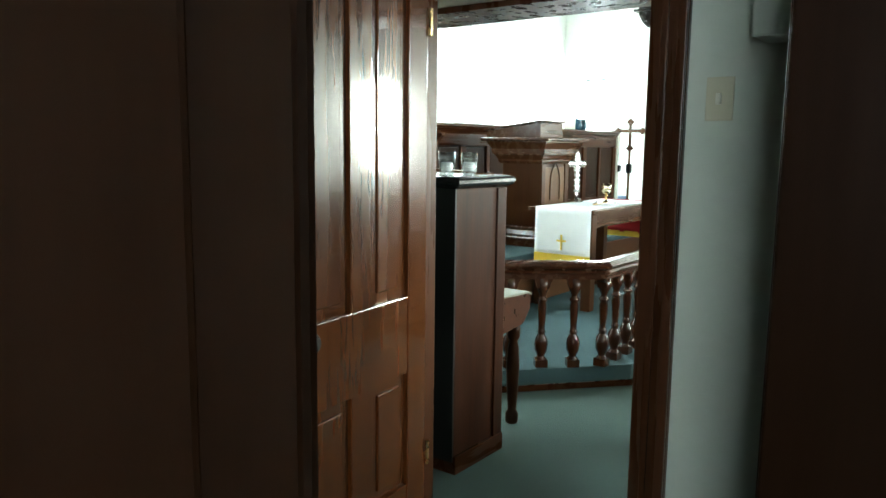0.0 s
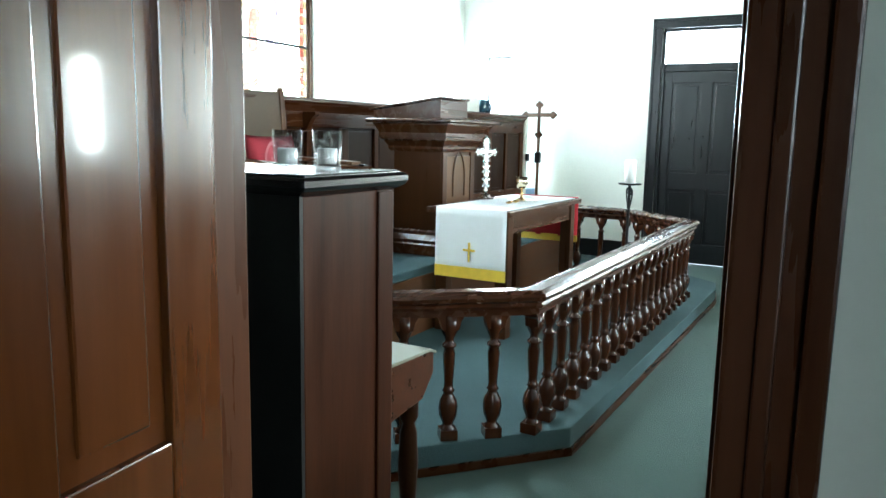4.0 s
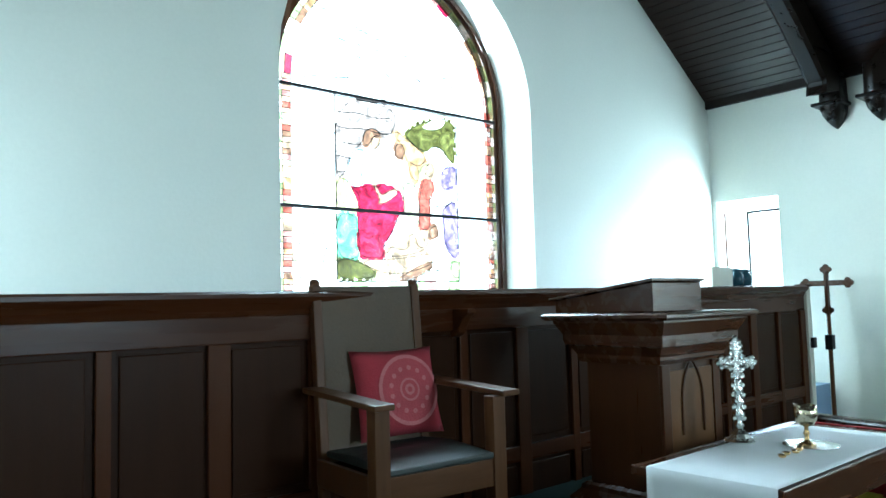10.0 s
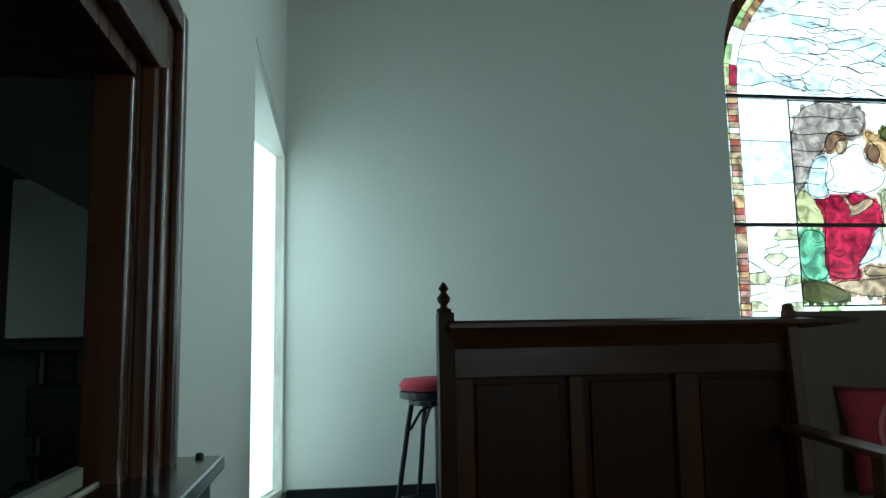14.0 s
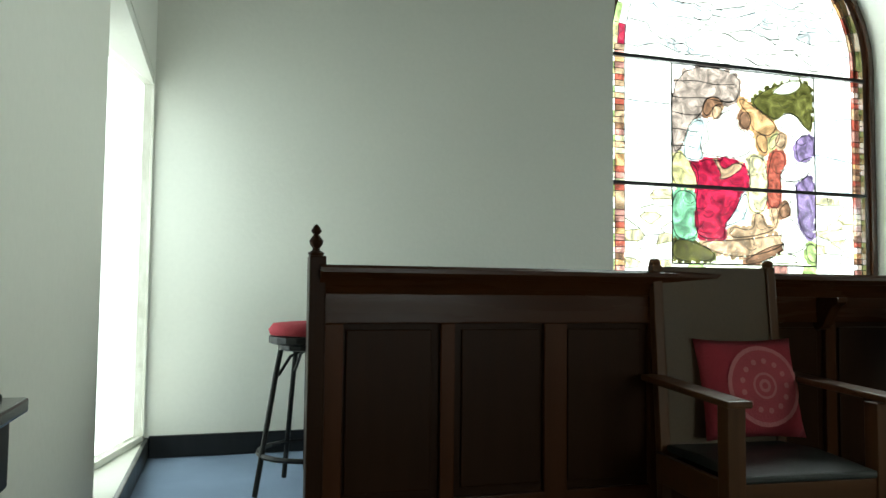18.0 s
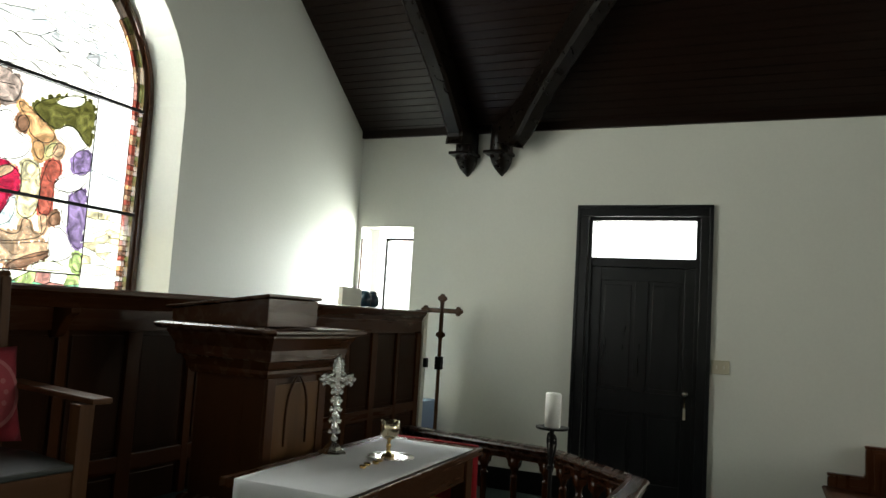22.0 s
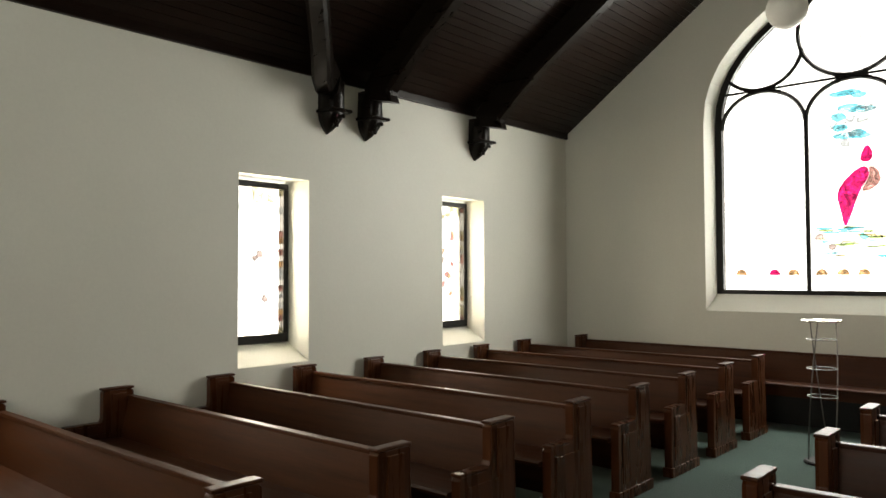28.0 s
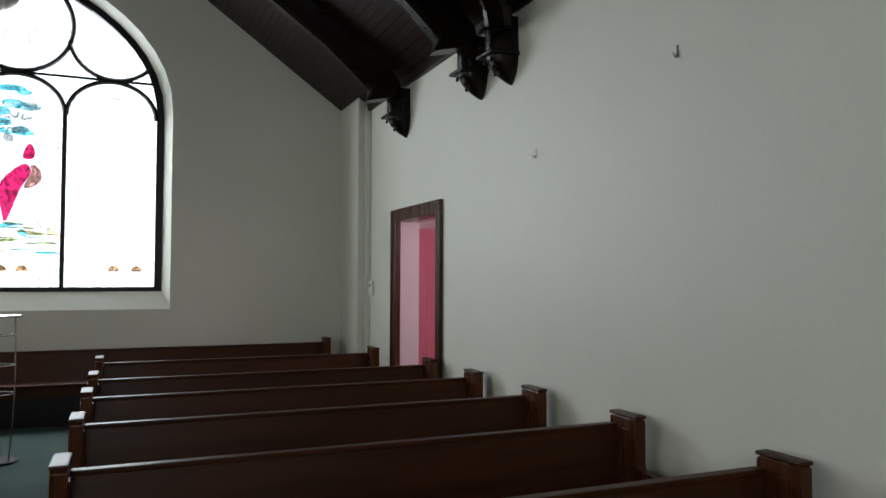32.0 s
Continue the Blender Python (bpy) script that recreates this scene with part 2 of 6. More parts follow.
def glass(name, color, gloss=0.06, streak=0.58):
    """Coloured window glass: lets light straight through and gives a little gloss."""
    deep = 0.75 if min(color) < 0.55 else 1.0
    color = [math.sqrt(c * deep) for c in color]  # light passes the front and the back of a pane
    m = bpy.data.materials.new(name)
    m.use_nodes = True
    nt = m.node_tree
    n, lk = nt.nodes, nt.links
    n.remove(n["Principled BSDF"])
    tr = n.new("ShaderNodeBsdfTransparent")
    tc = n.new("ShaderNodeTexCoord")
    no = n.new("ShaderNodeTexNoise")
    no.inputs["Scale"].default_value, no.inputs["Detail"].default_value, no.inputs["Distortion"].default_value = 11, 6, 1.4
    lk.new(tc.outputs["Object"], no.inputs["Vector"])
    spread = n.new("ShaderNodeMapRange")
    spread.inputs["From Min"].default_value, spread.inputs["From Max"].default_value = 0.32, 0.68
    lk.new(no.outputs[0], spread.inputs["Value"])
    mx = n.new("ShaderNodeMix")
    mx.data_type = "RGBA"
    mx.inputs[6].default_value = (*[c * streak for c in color], 1)
    mx.inputs[7].default_value = (*[min(1, c * 1.2 + 0.03) for c in color], 1)
    lk.new(spread.outputs[0], mx.inputs[0])
    lk.new(mx.outputs[2], tr.inputs[0])
    gl = n.new("ShaderNodeBsdfGlossy")
    gl.inputs["Roughness"].default_value = 0.15
    ms = n.new("ShaderNodeMixShader")
    ms.inputs[0].default_value = gloss
    lk.new(tr.outputs[0], ms.inputs[1])
    lk.new(gl.outputs[0], ms.inputs[2])
    lk.new(ms.outputs[0], n["Material Output"].inputs[0])
    return m


G_CLEAR = glass("clear_glass", (0.93, 0.95, 0.95), 0.06, 0.95)
G_PALE = glass("opal_glass", (0.80, 0.80, 0.74), 0.06, 0.97)
GLASS = {
    "rose": glass("rose_glass", (0.80, 0.014, 0.16)), "mist": glass("misty_glass", (0.62, 0.66, 0.72)), "white": glass("milk_glass", (0.86, 0.86, 0.83), 0.06, 0.84), "cream": glass("cream_glass", (0.66, 0.61, 0.40)),
    "red": glass("ruby_glass", (0.40, 0.010, 0.050)), "pink": glass("pink_glass", (0.52, 0.26, 0.23)),
    "blue": glass("pale_blue_glass", (0.58, 0.70, 0.76)), "purple": glass("purple_glass", (0.22, 0.16, 0.33)),
    "green": glass("green_glass", (0.20, 0.46, 0.28)), "olive": glass("olive_glass", (0.10, 0.10, 0.026)),
    "amber": glass("amber_glass", (0.56, 0.33, 0.16)), "brown": glass("brown_glass", (0.24, 0.13, 0.08)),
    "grey": glass("grey_glass", (0.40, 0.32, 0.29)), "yellow": glass("yellow_glass", (0.60, 0.56, 0.28)),
    "flesh": glass("flesh_glass", (0.50, 0.34, 0.22)), "teal": glass("teal_glass", (0.20, 0.60, 0.70), 0.06, 0.85),
    "lime": glass("lime_glass", (0.38, 0.50, 0.20)), "wine": glass("wine_glass_pane", (0.36, 0.085, 0.06)),
    "pale": glass("pale_green_glass", (0.76, 0.82, 0.60), 0.06, 0.8), "ice": glass("ice_blue_glass", (0.66, 0.78, 0.90), 0.06, 0.72),
}

# ---- mesh helpers ----


def mesh_of(name, bm, material):
    me = bpy.data.meshes.new(name)
    bm.normal_update()
    bm.to_mesh(me)
    bm.free()
    for m in material if isinstance(material, (list, tuple)) else (material,):
        me.materials.append(m)
    return me


def part(name, bm, material, parent=None, label="", smooth=False):
    """One mesh object under a thing or a part; with no parent a thing."""
    me = mesh_of(name, bm, material)
    if smooth:
        for p in me.polygons:
            p.use_smooth = True
    ob = new(name, me)
    if parent is not None:
        ob.parent = parent
    if label:
        ob["label"] = label
    return ob


def thing(name, label, category, group="", at=None):
    return tagged(new(name), label, category, group) if at is None else put(tagged(new(name), label, category, group), at)


def put(ob, m):
    ob.matrix_world = m
    return ob


def box(x0, x1, y0, y1, z0, z1, bev=0.0, bm=None):
    b = bmesh.new()
    bmesh.ops.create_cube(b, size=1)
    for v in b.verts:
        v.co = ((v.co.x + 0.5) * (x1 - x0) + x0, (v.co.y + 0.5) * (y1 - y0) + y0, (v.co.z + 0.5) * (z1 - z0) + z0)
    if bev:
        bmesh.ops.bevel(b, geom=b.edges[:], offset=bev, segments=2, profile=0.6, affect="EDGES")
    return join(bm, b)


def join(bm, b):
    if bm is None:
        return b
    me = bpy.data.meshes.new("tmp")
    b.to_mesh(me)
    b.free()
    bm.from_mesh(me)
    bpy.data.meshes.remove(me)
    return bm


def prism(pts, axis, a, b, bev=0.0, bm=None):
    """A polygon of 2D points drawn out along an axis from a to b. x: (y, z); y: (x, z); z: (x, y)."""
    def at(p, h):
        return {"x": (h, p[0], p[1]), "y": (p[0], h, p[1]), "z": (p[0], p[1], h)}[axis]
    g = bmesh.new()
    lo = [g.verts.new(at(p, a)) for p in pts]
    hi = [g.verts.new(at(p, b)) for p in pts]
    n = len(pts)
    g.faces.new(lo), g.faces.new(hi)
    for i in range(n):
        g.faces.new((lo[i], lo[(i + 1) % n], hi[(i + 1) % n], hi[i]))
    bmesh.ops.recalc_face_normals(g, faces=g.faces[:])
    if bev:
        bmesh.ops.bevel(g, geom=g.edges[:], offset=bev, segments=2, profile=0.6, affect="EDGES")
    return join(bm, g)


def lathe(profile, seg=16, at=(0, 0, 0), bm=None):
    """A turned piece: profile of (radius, height)."""
    g = bmesh.new()
    rings = []
    for r, z in profile:
        rings.append([g.verts.new((at[0] + r * math.cos(2 * math.pi * i / seg), at[1] + r * math.sin(2 * math.pi * i / seg), at[2] + z)) for i in range(seg)])
    for a, b in zip(rings, rings[1:]):
        for i in range(seg):
            g.faces.new((a[i], a[(i + 1) % seg], b[(i + 1) % seg], b[i]))
    g.faces.new(rings[0][::-1]), g.faces.new(rings[-1])
    return join(bm, g)


def tube(path, r, seg=8, bm=None):
    """A round bar along points."""
    g = bmesh.new()
    pts = [Vector(p) for p in path]
    rings = []
    for i, p in enumerate(pts):
        d = (pts[min(i + 1, len(pts) - 1)] - pts[max(i - 1, 0)]).normalized()
        u = d.orthogonal().normalized() if not rings else (u - d * u.dot(d)).normalized()
        w = d.cross(u)
        rr = r[i] if isinstance(r, (list, tuple)) else r
        rings.append([g.verts.new(p + rr * (math.cos(2 * math.pi * k / seg) * u + math.sin(2 * math.pi * k / seg) * w)) for k in range(seg)])
    for a, b in zip(rings, rings[1:]):
        for k in range(seg):
            g.faces.new((a[k], a[(k + 1) % seg], b[(k + 1) % seg], b[k]))
    g.faces.new(rings[0][::-1]), g.faces.new(rings[-1])
    return join(bm, g)


def sweep(profile, path, closed=False, bm=None):
    """A moulding: profile of (out, up) along level points, mitred at the corners."""
    g = bmesh.new()
    pts = [Vector(p) for p in path]
    n = len(pts)
    rings = []
    for i, p in enumerate(pts):
        a = pts[i - 1] if i or closed else None
        b = pts[(i + 1) % n] if i < n - 1 or closed else None
        d0 = (p - a).normalized() if a is not None else None
        d1 = (b - p).normalized() if b is not None else None
        d0, d1 = d0 or d1, d1 or d0
        s0, s1 = Vector((d0.y, -d0.x, 0)), Vector((d1.y, -d1.x, 0))
        s = (s0 + s1).normalized()
        s = s / max(0.3, s.dot(s0))
        rings.append([g.verts.new(p + s * o + Vector((0, 0, u))) for o, u in profile])
    k = len(profile)
    pairs = list(zip(rings, rings[1:])) + ([(rings[-1], rings[0])] if closed else [])
    for a, b in pairs:
        for j in range(k):
            g.faces.new((a[j], a[(j + 1) % k], b[(j + 1) % k], b[j]))
    if not closed:
        g.faces.new(rings[0][::-1]), g.faces.new(rings[-1])
    bmesh.ops.recalc_face_normals(g, faces=g.faces[:])
    return join(bm, g)


def arch(xc, half, z0, spring, apex, n=10, right=None):
    """Outline of a pointed-arch opening as (x, z), from the lower left corner up and round to the lower right."""
    def flank(w):
        h = apex - spring
        out = []
        for i in range(n + 1):
            t = i / n
            a, b, c, d = (1 - t) ** 3, 3 * t * (1 - t) ** 2, 3 * t * t * (1 - t), t ** 3
            out.append((-w * (a + b + 0.46 * c), h * (0.55 * b + 0.84 * c + d)))
        return out
    lf, rt = flank(half), flank(right or half)
    pts = [(xc - half, z0)] + [(xc + x, spring + z) for x, z in lf[:-1]] + [(xc, apex)]
    return pts + [(xc - x, spring + z) for x, z in rt[:-1]][::-1] + [(xc + (right or half), z0)]


def setting(ob, label, category):
    return tagged(ob, label, category, "", "structure")


def holed_wall(name, outline, holes, axis, a, b, material, label, back=None):
    """A wall slab with real openings. outline and holes: 2D loops in the wall's plane; a is the room's face."""
    g = bmesh.new()

    def at(p, h):
        return (h, p[0], p[1]) if axis == "x" else (p[0], h, p[1])
    for h in (a, b):
        edges = []
        for loop in [outline] + (holes if h == a or back is None else back):
            vs = [g.verts.new(at(p, h)) for p in loop]
            edges += [g.edges.new((vs[i], vs[(i + 1) % len(vs)])) for i in range(len(vs))]
        bmesh.ops.triangle_fill(g, use_beauty=True, use_dissolve=False, edges=edges)
    k = 0
    g.verts.ensure_lookup_table()
    total = sum(len(l) for l in [outline] + holes)
    for loop in [outline] + holes:
        n = len(loop)
        for i in range(n):
            p, q = k + i, k + (i + 1) % n
            g.faces.new((g.verts[p], g.verts[q], g.verts[q + total], g.verts[p + total]))
        k += n
    bmesh.ops.recalc_face_normals(g, faces=g.faces[:])
    return setting(part(name, g, material), label, "wall")


def rect(u0, u1, v0, v1):
    return [(u0, v0), (u0, v1), (u1, v1), (u1, v0)]


# ---- the shell of the church ----
AW = arch(-0.235, 1.025, 1.30, 3.00, 4.18, 10, 1.115)
AW_IN = arch(-0.245, 1.00, 1.30, 2.98, 4.06)
BW = arch(0.03, 1.56, 1.14, 3.35, 4.95)
BW_IN = arch(0.03, 1.475, 1.335, 3.33, 4.87)
GABLE = lambda lo: [(XE - WT, lo), (XE - WT, EAVE - 0.29), (RX, RZ), (XF + WT, EAVE - 0.29), (XF + WT, lo)]
holed_wall("wall_altar", GABLE(-0.2), [AW], "y", YA, YA + 0.185, PLASTER, "pale cream plastered gable wall behind the altar", [AW_IN])
holed_wall("wall_back", GABLE(-0.2), [BW], "y", YB, YB - 0.13, PLASTER, "pale cream plastered gable wall at the back", [BW_IN])
SIDE_WINDOWS = [(-4.87, -5.58), (-7.54, -8.28), (-10.12, -10.86)]
holed_wall("wall_far_side", rect(YB, YA, -0.2, EAVE),
           [rect(b, a, 0.80, 2.44) for a, b in SIDE_WINDOWS] + [rect(-0.66, -0.05, 0.95, 2.46), rect(-3.44, -2.46, -0.02, 2.60)],
           "x", XF, XF + WT, PLASTER, "pale cream plastered side wall with deep windows")
holed_wall("wall_vestry_side", rect(YB, YA, -0.2, EAVE),
           [rect(-5.05, -1.50, -0.02, 1.90), rect(-1.38, -0.03, 0.84, 2.50), rect(-11.50, -9.77, -0.02, 2.10)],
           "x", XE, XE - WT, PLASTER, "pale cream plastered side wall with doors to the vestry")
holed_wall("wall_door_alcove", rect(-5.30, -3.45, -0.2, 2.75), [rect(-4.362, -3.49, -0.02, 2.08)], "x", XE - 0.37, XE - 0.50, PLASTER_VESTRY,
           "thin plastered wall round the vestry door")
setting(part("wall_beside_organ", box(XE - 0.04, XE, -2.71, -1.50, 0.0, 1.90), PLASTER), "thin pale plastered wall beside the organ", "wall")

setting(part("floor", box(XE - 0.45, XF + 0.45, YB, YA, -0.12, 0.0), CARPET), "grey-green carpeted floor of the church", "floor")
# sloping ceilings
for side, xe in (("west", XE), ("east", XF)):
    sgn = 1 if xe > RX else -1
    dx, dz = (xe - RX), (EAVE - RZ)
    ln = math.hypot(dx, dz)
    nrm = Vector((sgn * abs(dz) / ln, 0, abs(dx) / ln))
    bm = bmesh.new()
    nb = 52
    for i in range(nb):
        a, b = i / nb, (i + 0.94) / nb
        p, q = Vector((RX + dx * a, 0, RZ + dz * a)), Vector((RX + dx * b, 0, RZ + dz * b))
        vs = [bm.verts.new((v.x + nrm.x * h, y, v.z + nrm.z * h)) for h in (0, 0.03) for v, y in ((p, YA), (q, YA), (q, YB), (p, YB))]
        for f in ((0, 1, 2, 3), (7, 6, 5, 4), (0, 4, 5, 1), (1, 5, 6, 2), (2, 6, 7, 3), (3, 7, 4, 0)):
            bm.faces.new([vs[j] for j in f])
    p, q = Vector((RX - dx * 0.02, 0, RZ - dz * 0.02)) + nrm * 0.028, Vector((xe + sgn * 0.5, 0, EAVE - 0.5 * abs(dz / dx))) + nrm * 0.028
    vs = [bm.verts.new((v.x + nrm.x * h, y, v.z + nrm.z * h)) for h in (0, 0.08) for v, y in ((p, YA + .5), (q, YA + .5), (q, YB - .5), (p, YB - .5))]
    for f in ((0, 1, 2, 3), (7, 6, 5, 4), (0, 4, 5, 1), (1, 5, 6, 2), (2, 6, 7, 3), (3, 7, 4, 0)):
        bm.faces.new([vs[j] for j in f])
    bmesh.ops.recalc_face_normals(bm, faces=bm.faces[:])
    setting(part("ceiling_" + side, bm, WOOD_CEIL), "dark brown sloping ceiling of narrow varnished boards", "ceiling")

# vestry behind the side door: floor, walls, ceiling
VX = XE - WT
setting(part("floor_vestry", box(-8.2, VX - 0.05, -7.6, -1.2, -0.12, -0.002), CARPET), "grey-green carpet of the dark vestry", "floor")
setting(part("wall_vestry_north", box(-8.2, VX, -1.2, -1.05, -0.1, 2.9), PLASTER_SHADED), "plastered vestry wall with dimness put into its colour", "wall")
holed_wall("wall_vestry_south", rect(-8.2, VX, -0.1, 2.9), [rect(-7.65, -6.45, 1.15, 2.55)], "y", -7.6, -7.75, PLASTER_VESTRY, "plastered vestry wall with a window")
holed_wall("wall_vestry_west", rect(-7.75, -1.05, -0.1, 2.9), [rect(-6.9, -5.7, 1.15, 2.55)], "x", -8.2, -8.35, PLASTER_SHADED, "vestry wall with shade put into its colour and an added window")
setting(part("ceiling_vestry", box(-8.35, VX, -7.75, -1.05, 2.9, 3.0), PLASTER_SHADED), "plain vestry ceiling with shade put into its colour", "ceiling")

# ---- chancel: two raised floors ----
STEP = [(-3.30, -1.10), (-3.30, -2.40), (-2.62, -2.95), (-2.02, -3.47), (1.55, -3.49), (1.85, -3.44), (2.35, -2.85), (2.35, -1.10)]
step = setting(part("chancel_floor", prism(STEP, "z", 0.004, 0.13, 0.008), CARPET_BLUE), "low chancel step covered in blue-grey carpet", "floor")
kerb = [Vector((*p, 0.004)) for p in STEP]
setting(part("trim_step", sweep([(-0.004, 0), (0.012, 0), (0.012, 0.035), (-0.004, 0.035)], kerb[1:-1]), WOOD_RED_X), "thin reddish wooden strip at the foot of the chancel step", "trim")
PLAT = [(-1.86, -1.02), (-1.95, -1.62), (-1.90, -1.85), (-1.66, -2.12), (1.40, -2.12), (1.66, -1.85), (1.70, -1.02)]
plat = setting(part("platform_floor", prism(PLAT, "z", 0.134, 0.55, 0.012), CARPET_BLUE), "raised pulpit platform covered in blue-grey carpet", "floor")
setting(part("trim_platform", sweep([(-0.004, 0), (0.012, 0), (0.012, 0.365), (-0.004, 0.365)], [Vector((*p, 0.136)) for p in PLAT]), WOOD_OAK_X), "brown wooden front of the pulpit platform", "trim")
setting(part("floor_behind_screen", box(XE + 0.002, XF - 0.002, -1.02, -0.002, 0.004, 0.76), CARPET_LIT), "raised blue carpeted floor behind the wooden screen, window light put into its colour", "floor")

# ---- panelled screen behind the pulpit ----
SX0, SX1, SY, SZ = -2.985, 2.92, -1.07, 1.61
BRX = -0.93
screen = thing("panelled_screen", "dark mahogany panelled screen standing behind the pulpit", "screen", at=pose(0, SY, 0))
part("backboard", box(SX0, SX1, 0.0, 0.03, 0.14, SZ - 0.03), WOOD_RED_Z, screen)
part("cap_rail", sweep([(0.0, 0), (0.05, 0.0), (0.065, 0.02), (0.065, 0.035), (0.05, 0.045), (-0.05, 0.045), (-0.05, 0)], [(SX1, 0.0, SZ - 0.045), (SX0, 0.0, SZ - 0.045)][::-1]), WOOD_RED_X, screen)
part("cornice", sweep([(0.0, 0), (0.018, 0), (0.026, 0.02), (0.045, 0.05), (0.0, 0.05)], [(SX0, 0.0, SZ - 0.095), (SX1, 0.0, SZ - 0.095)]), WOOD_RED_X, screen)
part("top_rail", box(SX0, SX1, -0.022, 0, SZ - 0.20, SZ - 0.095, 0.004), WOOD_RED_X, screen)
part("bottom_rail", box(SX0, SX1, -0.022, 0, 0.14, 0.30, 0.004), WOOD_RED_X, screen)
part("middle_rail", box(SX0, SX1, -0.022, 0, 0.72, 0.80, 0.004), WOOD_RED_X, screen)
NST = 14
for i in range(NST + 1):
    x = SX0 + 0.04 + (SX1 - SX0 - 0.08) * i / NST
    w = 0.045 if i % 2 == 0 else 0.026
    part("stile", box(x - w, x + w, -0.024, 0, 0.30, SZ - 0.20, 0.004), WOOD_STILE, screen)
for z0, z1 in ((0.33, 0.70), (0.83, SZ - 0.22)):
    for i in range(NST):
        xa = SX0 + 0.04 + (SX1 - SX0 - 0.08) * i / NST + 0.055
        xb = SX0 + 0.04 + (SX1 - SX0 - 0.08) * (i + 1) / NST - 0.055
        part("panel", box(xa, xb, -0.010, 0, z0, z1, 0.006), WOOD_RED_Z, screen)
post = part("end_post", box(SX0 - 0.035, SX0 + 0.022, -0.035, 0.035, 0.14, SZ + 0.03, 0.006), WOOD_RED_Z, screen)
part("finial", lathe([(0.024, 0), (0.028, 0.010), (0.014, 0.018), (0.012, 0.026), (0.022, 0.040), (0.024, 0.052), (0.014, 0.066), (0.009, 0.072), (0.019, 0.084), (0.010, 0.100), (0.002, 0.108)], 14, (SX0 - 0.010, 0, SZ + 0.03)), WOOD_RED_Z, post)
part("end_post", box(SX1 + 0.002, SX1 + 0.075, -0.045, 0.045, 0.14, SZ - 0.012, 0.006), CREAM, screen, "pale painted end post")
part("end_cap", box(SX1 + 0.001, SX1 + 0.085, -0.055, 0.055, SZ - 0.011, SZ + 0.012, 0.006), WOOD_RED_X, screen)
part("bracket", prism([(0.0, 1.515), (-0.13, 1.515), (-0.13, 1.495), (-0.10, 1.475), (-0.075, 1.44), (-0.055, 1.40), (-0.035, 1.385), (0.0, 1.375)], "x", BRX, BRX + 0.05, 0.004), WOOD_STILE, screen, "shaped wooden bracket")
part("catch", box(SX1 + 0.015, SX1 + 0.075, -0.075, -0.046, 1.10, 1.185, 0.006), BLACK_IRON, screen, "dark iron catch")

# ---- communion rail ----
RAIL = [(-2.90, -2.48), (-2.18, -3.34), (1.03, -3.34), (1.60, -2.70), (1.78, -1.55)]
rail = thing("communion_rail", "dark mahogany communion rail with turned balusters", "railing")
part("handrail", sweep([(-0.045, 0), (0.045, 0), (0.050, 0.012), (0.042, 0.022), (0.060, 0.034), (0.066, 0.050), (0.058, 0.062), (0.03, 0.072), (-0.03, 0.072), (-0.058, 0.062), (-0.066, 0.050), (-0.060, 0.034), (-0.042, 0.022), (-0.050, 0.012)],
                       [(x, y, 0.683) for x, y in RAIL]), WOOD_RAIL, rail, "polished mahogany handrail")
part("under_rail", sweep([(-0.03, 0), (0.03, 0), (0.03, 0.032), (-0.03, 0.032)], [(x, y, 0.652) for x, y in RAIL]), WOOD_RAIL, rail)
BAL = [(0.030, 0.0), (0.034, 0.006), (0.034, 0.05), (0.022, 0.058), (0.024, 0.07), (0.037, 0.10), (0.041, 0.135), (0.036, 0.165), (0.022, 0.19), (0.020, 0.20), (0.027, 0.207), (0.020, 0.216), (0.019, 0.24),
       (0.023, 0.30), (0.026, 0.36), (0.021, 0.385), (0.029, 0.392), (0.029, 0.402), (0.019, 0.41), (0.018, 0.425), (0.03, 0.45), (0.036, 0.465), (0.036, 0.524)]
BAL_MESH = mesh_of("baluster", lathe(BAL, 12), WOOD_BALUSTER)
for p in BAL_MESH.polygons:
    p.use_smooth = True
FOOT_MESH = mesh_of("baluster_foot", box(-0.036, 0.036, -0.036, 0.036, 0, 0.045, 0.003), WOOD_BALUSTER)
HEAD_MESH = mesh_of("baluster_head", prism([(-0.054, 0.004), (0.054, 0.004), (0.050, -0.010), (0.042, -0.020), (0.038, -0.040), (0.034, -0.056), (-0.034, -0.056), (-0.038, -0.040), (-0.042, -0.020), (-0.050, -0.010)], "y", -0.028, 0.028), WOOD_BALUSTER)
for (xa, ya), (xb, yb), cnt in zip(RAIL, RAIL[1:], (6, 19, 5, 5)):
    for i in range(cnt):
        f = (i + 0.12) / cnt
        b = new("baluster", BAL_MESH)
        b.parent, b.location = rail, (xa + (xb - xa) * f, ya + (yb - ya) * f, 0.132)
        b.rotation_euler = (0, 0, math.atan2(yb - ya, xb - xa))
        for nm, me, z in (("baluster_foot", FOOT_MESH, 0.0), ("baluster_head", HEAD_MESH, 0.522)):
            o = new(nm, me)
            o.parent, o.location = b, (0, 0, z)

# ---- pulpit ----
PX0, PX1, PY0, PY1 = -0.56, -0.09, -1.98, -1.60
pulpit = thing("pulpit", "brown wooden pulpit with moulded cap and sloping book rest", "pulpit")


def ring(x0, x1, y0, y1, prof, z, mat_, nm):
    return part(nm, sweep(prof, [(x0, y0, z), (x1, y0, z), (x1, y1, z), (x0, y1, z)], True), mat_, pulpit)


